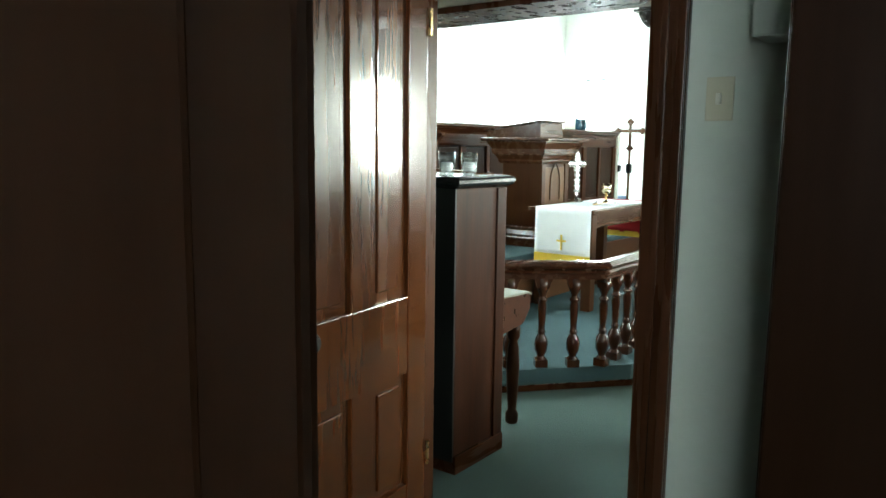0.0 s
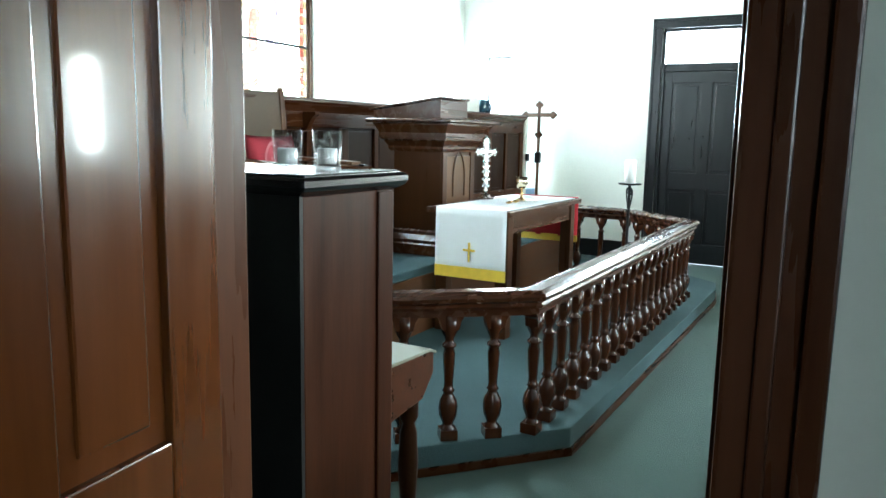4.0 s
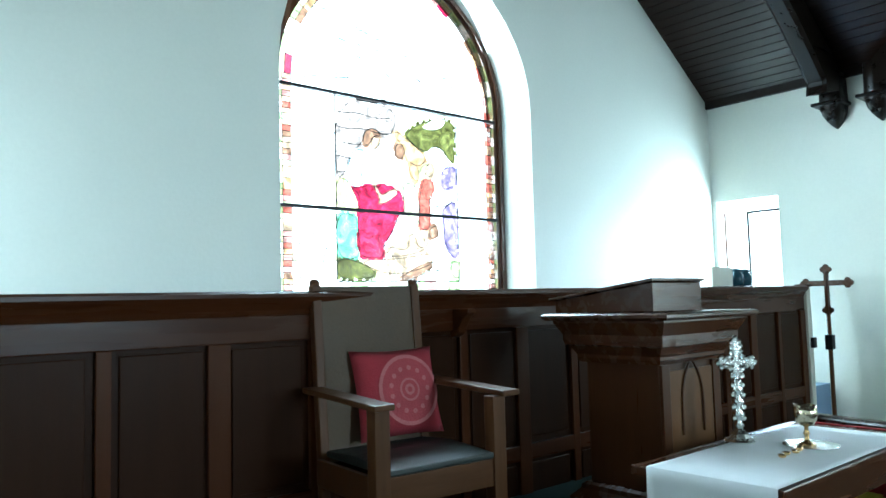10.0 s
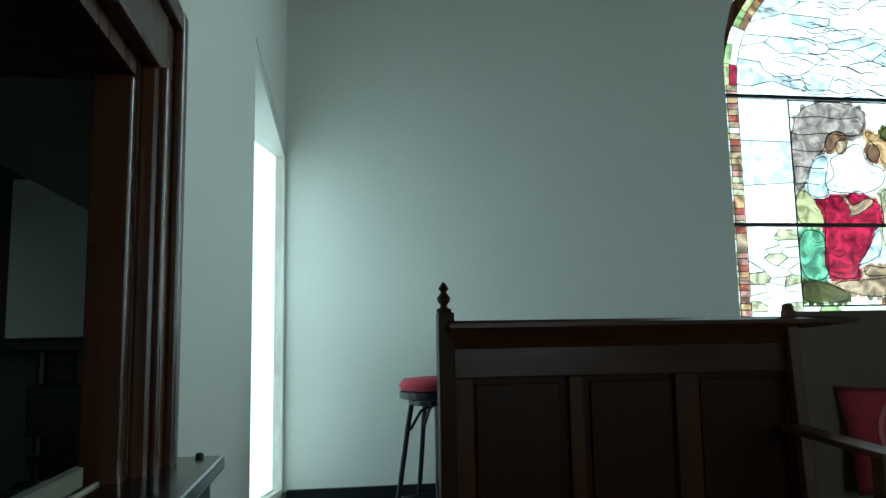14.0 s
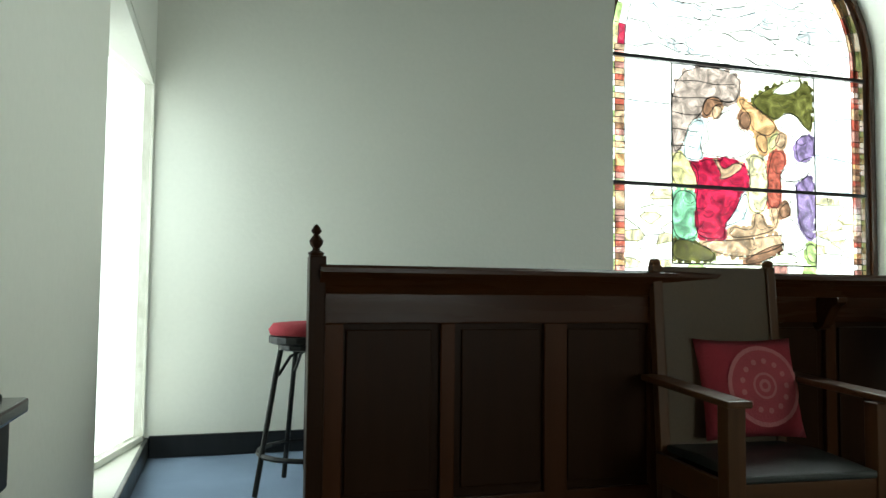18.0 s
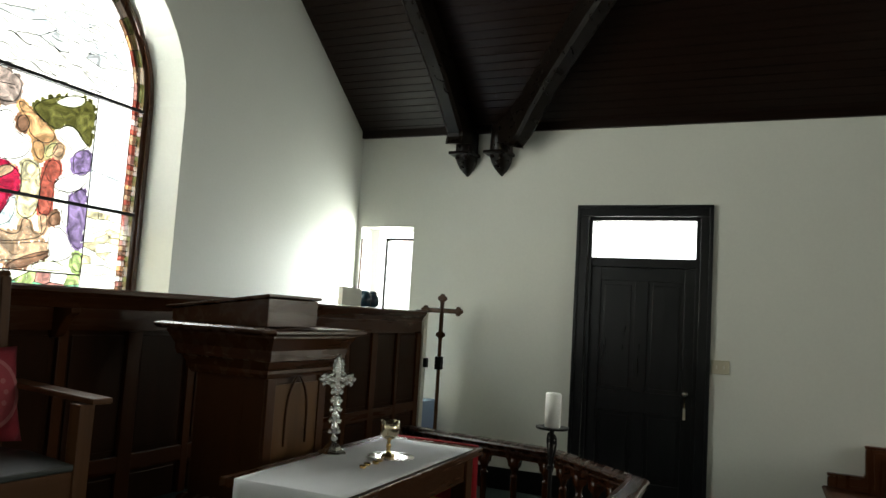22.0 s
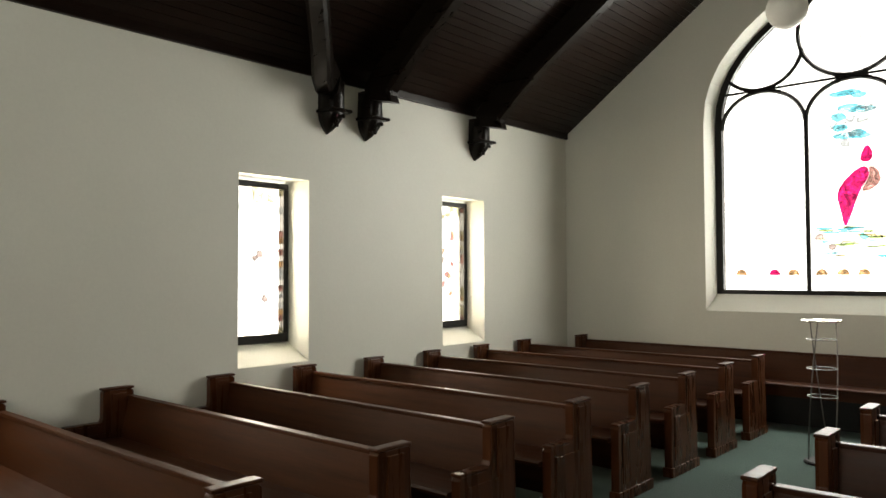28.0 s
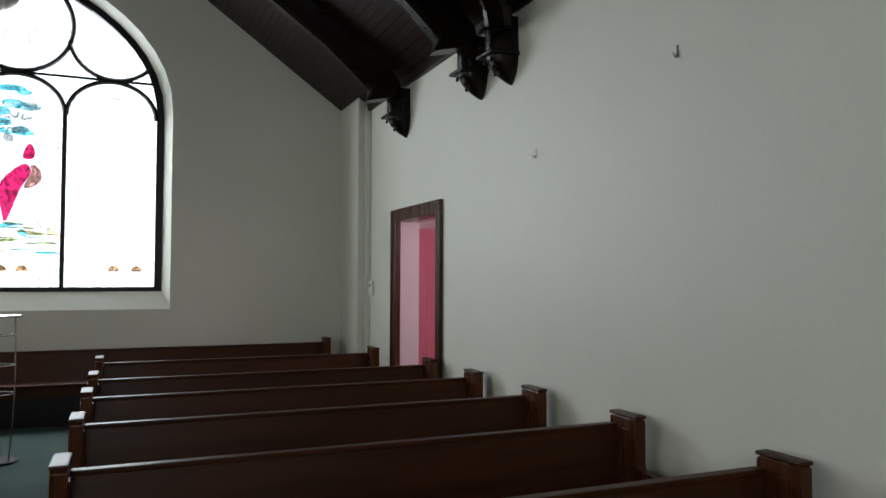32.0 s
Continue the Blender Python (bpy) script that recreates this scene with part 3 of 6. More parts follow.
part("body", box(PX0, PX1, PY0, PY1, 0.554, 1.40, 0.006), WOOD_BROWN_Z, pulpit)
for z, prof, nm in ((0.554, [(0, 0), (0.085, 0), (0.085, 0.07), (0.075, 0.08), (0, 0.08)], "plinth"),
                    (0.634, [(0, 0), (0.07, 0), (0.07, 0.02), (0.035, 0.055), (0.03, 0.075), (0.012, 0.085), (0, 0.085)], "base_moulding"),
                    (1.26, [(0, 0), (0.02, 0), (0.03, 0.02), (0.03, 0.035), (0.055, 0.075), (0.07, 0.08), (0.07, 0.095), (0, 0.095)], "cornice"),
                    (1.356, [(0, 0), (0.075, 0), (0.075, 0.03), (0.105, 0.085), (0.105, 0.095), (0, 0.095)], "frieze"),
                    (1.452, [(-0.3, 0), (0.135, 0), (0.145, 0.01), (0.145, 0.022), (0.13, 0.03), (-0.3, 0.03)], "cap")):
    ring(PX0, PX1, PY0, PY1, prof, z, WOOD_BROWN_X, nm)
part("book_rest", prism([(PY0 + 0.0, 1.484), (PY1 + 0.16, 1.484), (PY1 + 0.16, 1.54), (PY0 + 0.0, 1.612)], "x", -0.58, -0.19, 0.004), WOOD_BROWN_X, pulpit)
part("book_rest_lid", prism([(PY0 - 0.012, 1.616), (PY1 + 0.19, 1.541), (PY1 + 0.19, 1.553), (PY0 - 0.012, 1.630)], "x", -0.595, -0.175, 0.003), WOOD_BROWN_X, pulpit)
panel_f = part("front_panel", box(PX0 + 0.06, PX1 - 0.06, PY0 - 0.010, PY0, 0.80, 1.23, 0.003), WOOD_PULPIT, pulpit)
ARC = [(x - 0.055, z) for x, z in arch(-0.27, 0.085, 0.95, 1.08, 1.27, 6)]
part("arch_moulding", tube([(x, PY0 - 0.013, z) for x, z in ARC], 0.006, 6), WOOD_BROWN_Z, panel_f)
for x in (PX0 + 0.03, PX1 - 0.03):
    part("stile", box(x - 0.03, x + 0.03, PY0 - 0.016, PY0, 0.72, 1.258, 0.003), WOOD_BROWN_Z, pulpit)
part("plaque", box(-0.43, -0.22, PY0 - 0.016, PY0 - 0.010, 0.86, 0.885), WOOD_BROWN_X, pulpit)

# ---- communion table ----
TX0, TX1, TY0, TY1, TZ = -0.93, 0.30, -2.66, -2.14, 0.93
table = thing("communion_table", "brown wooden communion table with square legs", "table")
part("tabletop", box(TX0 - 0.04, TX1 + 0.04, TY0 - 0.02, TY1 + 0.03, TZ - 0.035, TZ, 0.006), WOOD_BROWN_X, table)
part("apron_front", box(TX0 + 0.03, TX1 - 0.03, TY0 + 0.02, TY0 + 0.045, TZ - 0.15, TZ - 0.036, 0.003), WOOD_BROWN_X, table)
part("apron_back", box(TX0 + 0.03, TX1 - 0.03, TY1 - 0.045, TY1 - 0.02, TZ - 0.15, TZ - 0.036, 0.003), WOOD_BROWN_X, table)
part("apron_end", box(TX0 + 0.02, TX0 + 0.045, TY0 + 0.03, TY1 - 0.03, TZ - 0.15, TZ - 0.036, 0.003), WOOD_BROWN_X, table)
part("apron_end", box(TX1 - 0.045, TX1 - 0.02, TY0 + 0.03, TY1 - 0.03, TZ - 0.15, TZ - 0.036, 0.003), WOOD_BROWN_X, table)
for x in (TX0 + 0.015, TX1 - 0.095):
    for y in (TY0 + 0.01, TY1 - 0.09):
        part("leg", box(x, x + 0.08, y, y + 0.08, 0.134, TZ - 0.037, 0.005), WOOD_BROWN_Z, table)

# ---- pews ----


def pew(length, label, group, at, rise=0.0):
    """A pew facing +y with its rear end at x = 0 .. length; the tall part of its ends runs from y = 0 to -0.24."""
    p = thing("pew", label, "pew", group, at)
    back_top = 0.715 + rise
    prof = [(0.26, 0.0), (0.26, 0.50), (0.245, 0.52), (0.03, 0.52), (0.012, 0.535), (0.0, 0.56), (0.0, 0.758 + rise), (-0.012, 0.771 + rise), (-0.205, 0.771 + rise), (-0.22, 0.758 + rise), (-0.235, 0.10), (-0.235, 0.0)]
    for x in (0.0, length - 0.06):
        e = part("pew_end", prism(prof, "x", x, x + 0.06, 0.005), WOOD_PEW_Z, p)
        part("cap", box(x - 0.004, x + 0.064, -0.224, 0.005, 0.772 + rise, 0.790 + rise, 0.008), WOOD_PEW_X, e)
        part("arm_cap", box(x - 0.004, x + 0.064, 0.015, 0.263, 0.521, 0.538, 0.006), WOOD_PEW_Z, e)
        part("foot", box(x - 0.012, x + 0.072, -0.245, 0.27, 0.002, 0.075, 0.005), WOOD_PEW_Z, e)
        for sx in (x - 0.006, x + 0.058):
            part("inset", prism([(0.20, 0.12), (0.20, 0.46), (-0.06, 0.46), (-0.06, 0.73), (-0.17, 0.73), (-0.185, 0.12)], "x", sx, sx + 0.008, 0.002), WOOD_PEW_Z, e)
    part("seat", prism([(0.295, 0.412), (0.300, 0.432), (0.285, 0.442), (-0.16, 0.415), (-0.16, 0.39), (0.28, 0.41)], "x", 0.06, length - 0.06, 0.003), WOOD_PEW_X, p)
    part("backrest", prism([(-0.10, 0.30), (-0.125, 0.30), (-0.205, back_top - 0.01), (-0.18, back_top - 0.01)], "x", 0.06, length - 0.06, 0.003), WOOD_PEW_X, p)
    part("back_cap", box(0.06, length - 0.06, -0.22, -0.165, back_top - 0.012, back_top + 0.012, 0.006), WOOD_PEW_X, p)
    part("seat_rail", box(0.06, length - 0.06, 0.17, 0.195, 0.30, 0.408, 0.003), WOOD_PEW_X, p)
    part("back_foot_rail", box(0.06, length - 0.06, -0.135, -0.112, 0.12, 0.30, 0.003), WOOD_PEW_X, p)
    return p


PX_A = 0.61
first = pew(XF - 0.03 - PX_A, "dark varnished wooden pew with stepped ends along the window wall", "pews on the window side", pose(PX_A, -4.70, 0), -0.016)
for i in range(1, 9):
    copy_thing(first, pose(PX_A, -4.70 - 0.845 * i, 0))
near = pew(2.69, "dark varnished wooden pew with stepped ends along the blank wall", "pews on the vestry side", pose(-3.54, -5.90, 0), 0.018)
for y in (-6.90, -7.87, -8.78, -9.66):
    copy_thing(near, pose(-3.54, y, 0))
pew(2.55, "shorter dark varnished pew beside the corner boxing", "pews on the vestry side", pose(-3.40, -10.83, 0), 0.015)
pew(2.04, "short dark varnished front pew facing the rail", "pews on the vestry side", pose(-3.54, -4.68, 0))
bench = pew(6.5, "long dark bench along the back wall", "", pose(-3.30, -12.36, 0))
# Black upright strip that closes the space below the bench seat.
part("under_strip", box(0.06, 6.44, 0.12, 0.16, 0.01, 0.40, 0.004), BLACK_PAINT, bench, "black strip under the seat")

# ---- what lies outside the windows: bright overcast sky ----


def glow(name, color, strength):
    m = bpy.data.materials.new(name)
    m.use_nodes = True
    e = m.node_tree.nodes.new("ShaderNodeEmission")
    e.inputs[0].default_value, e.inputs[1].default_value = (*color, 1), strength
    m.node_tree.links.new(e.outputs[0], m.node_tree.nodes["Material Output"].inputs[0])
    return m


SKY_GLOW = glow("overcast_sky", (1.0, 0.985, 0.96), 8.0)
SKY_BRIGHT = glow("bright_cloud", (0.97, 0.98, 1.0), 7.0)
# The last backdrop glows behind the added, unseen west window of the vestry.
for nm, b in (("backdrop_altar", box(-2.2, 1.7, 0.78, 0.79, 0.4, 4.9)), ("backdrop_back", box(-2.6, 2.6, YB - 0.79, YB - 0.78, 0.2, 5.6)),
              ("backdrop_side", box(XF + 0.78, XF + 0.79, -12.2, 0.4, 0.2, 3.2)), ("backdrop_organ", prism([(XE - 0.045, -0.034), (XE - 0.055, -0.034), (XE - 0.262, -0.898), (XE - 0.252, -0.898)], "z", 0.87, 2.448)), ("backdrop_vestry", box(-8.6, -5.6, -8.10, -8.09, 0.5, 3.4)), ("backdrop_vestry_west", box(-8.70, -8.69, -7.6, -5.0, 0.5, 3.4))):
    setting(part(nm, b, SKY_GLOW if nm == "backdrop_altar" else SKY_BRIGHT), "bright white overcast sky outside the window", "sky")

# ---- leaded glass ----


def clip(poly, nx, nz, d):
    """The part of a polygon on the near side of the line nx * x + nz * z = d."""
    out = []
    for i, p in enumerate(poly):
        q = poly[(i + 1) % len(poly)]
        a, b = nx * p[0] + nz * p[1] - d, nx * q[0] + nz * q[1] - d
        if a <= 0:
            out.append(p)
        if a * b < 0:
            t = a / (a - b)
            out.append((p[0] + (q[0] - p[0]) * t, p[1] + (q[1] - p[1]) * t))
    return out


def cells(outline, step_x, step_z, rng, jit=0.42):
    """Irregular panes that fill a convex outline: each is nearer to its own seed than to the others."""
    xs, zs = [p[0] for p in outline], [p[1] for p in outline]
    seeds = []
    nz = max(1, round((max(zs) - min(zs)) / step_z))
    nx = max(1, round((max(xs) - min(xs)) / step_x))
    for j in range(nz):
        for i in range(nx):
            seeds.append((min(xs) + (i + 0.5 + rng.uniform(-jit, jit)) * (max(xs) - min(xs)) / nx, min(zs) + (j + 0.5 + rng.uniform(-jit, jit)) * (max(zs) - min(zs)) / nz))
    k = step_x / step_z
    made = []
    for s in seeds:
        poly = list(outline)
        for o in seeds:
            if o is s or abs(o[0] - s[0]) > 3 * step_x or abs(o[1] - s[1]) > 3 * step_z:
                continue
            ax, az = o[0] - s[0], (o[1] - s[1]) * k * k
            poly = clip(poly, ax, az, ax * (o[0] + s[0]) / 2 + az * (o[1] + s[1]) / 2)
            if len(poly) < 3:
                break
        if len(poly) >= 3:
            made.append((s, poly))
    return made


def leaded(window, panes, put_at, lead=0.0045, thick=0.004, name="pane", odd=0.12):
    """panes: (polygon, colour[, piece]). put_at maps (u, v, depth) into the window's space. Cells of one piece make one pane;
    dark lead runs where the glass changes, and here and there across it."""
    pieces = {}
    mids = []
    for k, e in enumerate(panes):
        pieces.setdefault(e[2] if len(e) > 2 and e[2] is not None else ("cell", k), []).append(e)
        mids.append((sum(p[0] for p in e[0]) / len(e[0]), sum(p[1] for p in e[0]) / len(e[0])))
    for es in pieces.values():
        g = bmesh.new()
        for e in es:
            a = [g.verts.new(put_at(u, v, 0)) for u, v in e[0]]
            b = [g.verts.new(put_at(u, v, thick)) for u, v in e[0]]
            g.faces.new(a), g.faces.new(b[::-1])
        part(name, g, GLASS[es[0][1]], window)
    lb = bmesh.new()
    lr = random.Random(len(panes))
    for k, e in enumerate(panes):
        poly, (cx, cz) = e[0], mids[k]
        for i, p in enumerate(poly):
            q = poly[(i + 1) % len(poly)]
            mx, mz = (p[0] + q[0]) / 2, (p[1] + q[1]) / 2
            ln = math.hypot(q[0] - p[0], q[1] - p[1])
            if ln < 0.006:
                continue
            nx, nz = (q[1] - p[1]) / ln, (p[0] - q[0]) / ln
            if (mx - cx) * nx + (mz - cz) * nz < 0:
                nx, nz = -nx, -nz
            ox, oz = 2 * mx - cx, 2 * mz - cz
            n_ = min(range(len(panes)), key=lambda m: (mids[m][0] - ox) ** 2 + (mids[m][1] - oz) ** 2 + (9 if m == k else 0))
            other = panes[n_]
            if other[1] == e[1] and (lr.random() > odd):
                continue
            if n_ < k and other[1] != e[1]:
                continue
            w = lead * lr.uniform(0.6, 1.0)
            vs = [lb.verts.new(put_at(x + nx * s, z + nz * s, -0.004)) for x, z, s in ((p[0], p[1], -w), (q[0], q[1], -w), (q[0], q[1], w), (p[0], p[1], w))]
            lb.faces.new(vs)
    part("lead", lb, LEAD, window)


def inside(p, poly):
    x, z = p
    if not (min(q[0] for q in poly) <= x <= max(q[0] for q in poly)):
        return False
    hit = False
    for i in range(len(poly)):
        (x0, z0), (x1, z1) = poly[i - 1], poly[i]
        if (z0 > z) != (z1 > z) and x < (x1 - x0) * (z - z0) / (z1 - z0) + x0:
            hit = not hit
    return hit


def oval(cx, cz, rx, rz):
    return [(cx + rx * math.cos(a * math.pi / 6), cz + rz * math.sin(a * math.pi / 6)) for a in range(12)]


rng = random.Random(7)
AX, AHW = -0.25, 0.915
altar_window = setting(new("window_altar"), "tall pointed stained glass window with a dark wooden frame", "window")
at_altar = lambda u, v, d: (u, 0.20 + d, v)
# the picture: broad shapes of colour, (outline, glass), first hit wins; u, v run over the picture from 0 to 1
SHAPES = []


def figure(color, *outline):
    SHAPES.append((list(outline), color))


figure("brown", (0.205, 0.769), (0.221, 0.827), (0.275, 0.851), (0.331, 0.841), (0.345, 0.809), (0.295, 0.814), (0.269, 0.772), (0.233, 0.746))
figure("flesh", (0.271, 0.802), (0.34, 0.805), (0.336, 0.751), (0.3, 0.733), (0.272, 0.748))
figure("flesh", (0.274, 0.535), (0.336, 0.454), (0.311, 0.429), (0.391, 0.44), (0.498, 0.509), (0.432, 0.524), (0.342, 0.473), (0.308, 0.536))
figure("brown", (0.462, 0.765), (0.499, 0.792), (0.538, 0.769), (0.533, 0.711), (0.491, 0.697), (0.463, 0.724))
figure("white", (0.219, 0.712), (0.289, 0.732), (0.349, 0.776), (0.431, 0.797), (0.446, 0.698), (0.49, 0.684), (0.567, 0.662), (0.55, 0.586), (0.433, 0.54), (0.343, 0.545), (0.207, 0.549), (0.188, 0.589), (0.258, 0.624))
figure("blue", (0.198, 0.728), (0.128, 0.708), (0.074, 0.584), (0.092, 0.52), (0.194, 0.524), (0.207, 0.549), (0.184, 0.597), (0.218, 0.688))
figure("red", (0.103, 0.513), (0.182, 0.507), (0.228, 0.528), (0.341, 0.521), (0.332, 0.545), (0.412, 0.556), (0.432, 0.524), (0.52, 0.493), (0.534, 0.394), (0.477, 0.384), (0.435, 0.283), (0.338, 0.182), (0.357, 0.133), (0.244, 0.123), (0.156, 0.147), (0.153, 0.261), (0.176, 0.425))
figure("blue", (0.51, 0.368), (0.5, 0.251), (0.442, 0.217), (0.327, 0.185), (0.411, 0.258), (0.468, 0.35))
figure("amber", (0.567, 0.662), (0.626, 0.681), (0.657, 0.649), (0.651, 0.573), (0.596, 0.596))
figure("cream", (0.526, 0.569), (0.637, 0.548), (0.643, 0.481), (0.662, 0.439), (0.637, 0.27), (0.524, 0.268), (0.51, 0.368), (0.536, 0.419), (0.519, 0.485))
figure("flesh", (0.701, 0.634), (0.736, 0.691), (0.781, 0.694), (0.785, 0.638), (0.751, 0.611))
figure("wine", (0.67, 0.532), (0.698, 0.6), (0.776, 0.587), (0.783, 0.528), (0.743, 0.467), (0.742, 0.323), (0.718, 0.297), (0.651, 0.304), (0.651, 0.439))
figure("flesh", (0.558, 0.269), (0.614, 0.261), (0.63, 0.194), (0.709, 0.195), (0.666, 0.301), (0.729, 0.302), (0.715, 0.187), (0.564, 0.148), (0.379, 0.133), (0.389, 0.199), (0.494, 0.176), (0.558, 0.188))
figure("white", (0.723, 0.753), (0.784, 0.799), (0.863, 0.794), (0.904, 0.745), (0.969, 0.714), (0.898, 0.685), (0.849, 0.641), (0.832, 0.699), (0.754, 0.716))
figure("purple", (0.875, 0.676), (0.979, 0.698), (1, 0.604), (0.953, 0.542), (0.875, 0.548), (0.858, 0.615))
figure("white", (0.734, 0.484), (0.886, 0.548), (1, 0.587), (0.972, 0.5), (0.876, 0.437), (0.753, 0.442))
figure("white", (0.775, 0.442), (0.854, 0.445), (0.858, 0.36), (0.87, 0.24), (0.828, 0.274), (0.813, 0.358), (0.77, 0.383))
figure("purple", (0.853, 0.428), (1, 0.501), (0.996, 0.138), (0.919, 0.155), (0.87, 0.24), (0.869, 0.36))
figure("brown", (0.728, 0.289), (0.788, 0.332), (0.819, 0.299), (0.804, 0.256), (0.747, 0.247))
figure("white", (0.758, 0.238), (0.837, 0.248), (0.928, 0.138), (0.912, 0.086), (0.775, 0.051), (0.741, 0.17))
figure("amber", (0.459, 0.864), (0.591, 0.805), (0.721, 0.736), (0.706, 0.694), (0.647, 0.666), (0.537, 0.702), (0.542, 0.769), (0.466, 0.815))
figure("yellow", (0.67, 0.667), (0.752, 0.696), (0.723, 0.627), (0.664, 0.591))
figure("pale", (0.691, 0.908), (0.834, 0.984), (0.925, 0.973), (0.85, 0.904), (0.723, 0.893))
figure("olive", (0.538, 0.852), (0.74, 0.956), (0.995, 0.99), (0.982, 0.732), (0.936, 0.721), (0.885, 0.787), (0.796, 0.808), (0.723, 0.753), (0.591, 0.805))
figure("grey", (0.006, 0.992), (0.469, 0.997), (0.457, 0.848), (0.364, 0.818), (0.331, 0.841), (0.275, 0.854), (0.216, 0.827), (0.199, 0.752), (0.117, 0.708), (0.061, 0.568), (0, 0.549))
figure("yellow", (0.004, 0.55), (0.072, 0.552), (0.103, 0.513), (0.175, 0.474), (0.172, 0.376), (0, 0.38))
figure("green", (0, 0.364), (0.149, 0.359), (0.164, 0.262), (0.172, 0.147), (0.109, 0.114), (0, 0.137))
figure("olive", (0, 0.121), (0.131, 0.114), (0.284, 0.058), (0.27, 0.016), (0.001, 0.008))
figure("brown", (0.459, 0.008), (0.621, 0.084), (0.77, 0.119), (0.767, 0.085), (0.593, 0.008))
figure("flesh", (0.154, 0.114), (0.513, 0.126), (0.763, 0.17), (0.78, 0.102), (0.483, 0.033), (0.284, 0.058))
figure("pale", (0.593, 0.008), (0.777, 0.077), (0.929, 0.017))
figure("lime", (0.927, 0.121), (1, 0.113), (1, 0.009), (0.93, 0.034))
QX0, QX1, QZ0, QZ1 = -0.76, 0.28, 1.70, 2.90


def picture_color(s):
    u, v = (s[0] - QX0) / (QX1 - QX0), (s[1] - QZ0) / (QZ1 - QZ0)
    for poly, c in SHAPES:
        if inside((u, v), poly):
            return c, c + str(len(poly)) + str(round(poly[0][0], 3))
    best, name, k = 0.02, "white" if v > 0.12 else "pale", None
    for poly, c in SHAPES:
        d = min(math.hypot(u - p[0], v - p[1]) for p in poly)
        if d < best:
            best, name, k = d, c, c + str(len(poly)) + str(round(poly[0][0], 3))
    return name, k


def rounded(poly, times=2):
    """Cut the corners of an outline."""
    for k in range(times):
        poly = [(p[0] * (1 - f) + q[0] * f, p[1] * (1 - f) + q[1] * f) for p, q in zip(poly, poly[1:] + poly[:1]) for f in (0.25, 0.75)]
    return poly


SHAPES = [(rounded(p), c) for p, c in SHAPES]
fine = {}
NU, NV = 112, 128
for i in range(NU):
    for j in range(NV):
        s = (QX0 + (i + 0.5) * (QX1 - QX0) / NU, QZ0 + (j + 0.5) * (QZ1 - QZ0) / NV)
        c, key = picture_color(s)
        dx, dz = (QX1 - QX0) / NU / 2, (QZ1 - QZ0) / NV / 2
        fine.setdefault((c, key), []).append(rect(s[0] - dx, s[0] + dx, s[1] - dz, s[1] + dz))
for (c, key), quads in fine.items():
    g = bmesh.new()
    for q in quads:
        for d in (0, 0.003):
            g.faces.new([g.verts.new(at_altar(u, v, d)) for u, v in (q if d else q[::-1])])
    part("picture_pane", g, GLASS[c], altar_window)
lb = bmesh.new()


def lead_line(g, pts, w, put_at, closed=False):
    """A flat strip of lead along points of the window's plane."""
    prs = list(zip(pts, pts[1:])) + ([(pts[-1], pts[0])] if closed else [])
    for p, q in prs:
        ln = math.hypot(q[0] - p[0], q[1] - p[1]) or 1
        nx, nz = (q[1] - p[1]) / ln * w, (p[0] - q[0]) / ln * w
        g.faces.new([g.verts.new(put_at(x, z, -0.004)) for x, z in ((p[0] - nx, p[1] - nz), (q[0] - nx, q[1] - nz), (q[0] + nx, q[1] + nz), (p[0] + nx, p[1] + nz))])


for poly, c in SHAPES:
    lead_line(lb, [(QX0 + min(1, max(0, u)) * (QX1 - QX0), QZ0 + min(1, max(0, v)) * (QZ1 - QZ0)) for u, v in poly], 0.0028, at_altar, True)
for k in range(5):
    z = QZ0 + 0.70 + k * 0.10
    lead_line(lb, [(QX0 + 0.04 * t, z + 0.006 * math.sin(t * 0.9 + k)) for t in range((5, 6, 6, 12, 12)[k])], 0.0028, at_altar)
for k in range(60):
    x, z, a = rng.uniform(QX0 + 0.08, QX1 - 0.08), rng.uniform(QZ0 + 0.06, QZ1 - 0.06), rng.uniform(-0.6, 0.6)
    lead_line(lb, [(x + 0.022 * t * math.cos(a + 0.25 * t), z + 0.022 * t * math.sin(a + 0.25 * t)) for t in range(-2, 3)], rng.uniform(0.0010, 0.0020), at_altar)
lead_line(lb, [(QX0, QZ0), (QX0, QZ1), (QX1, QZ1), (QX1, QZ0)], 0.005, at_altar, True)
part("picture_lead", lb, LEAD, altar_window)
panes = []
panes += [(p, rng.choice(("lime", "pale", "white", "lime", "pale", "pink", "green"))) for s, p in cells(rect(QX0, QX1, 1.45, QZ0), 0.10, 0.06, rng)]
BORD = 0.09
IN_OUT = arch(AX, AHW - BORD, 1.45, 2.98, 3.98 - BORD, 12)
for x0, x1 in ((AX - AHW + BORD, QX0), (QX1, AX + AHW - BORD)):
    panes += [(p, rng.choice(("white", "pale", "white", "cream"))) for s, p in cells(rect(x0, x1, 1.45, 2.14), 0.11, 0.055, rng, 0.36)]
    panes += [(p, rng.choice(("white", "pale", "white", "ice"))) for s, p in cells(rect(x0, x1, 2.14, QZ1), 0.24, 0.22, rng, 0.16)]
TOP = [(AX - AHW + BORD, QZ1)] + [p for p in IN_OUT if p[1] > QZ1 + 0.02] + [(AX + AHW - BORD, QZ1)]
panes += [(p, rng.choice(("white", "white", "ice", "white", "mist"))) for s, p in cells(TOP, 0.20, 0.075, rng, 0.45)]
wb_ = bmesh.new()
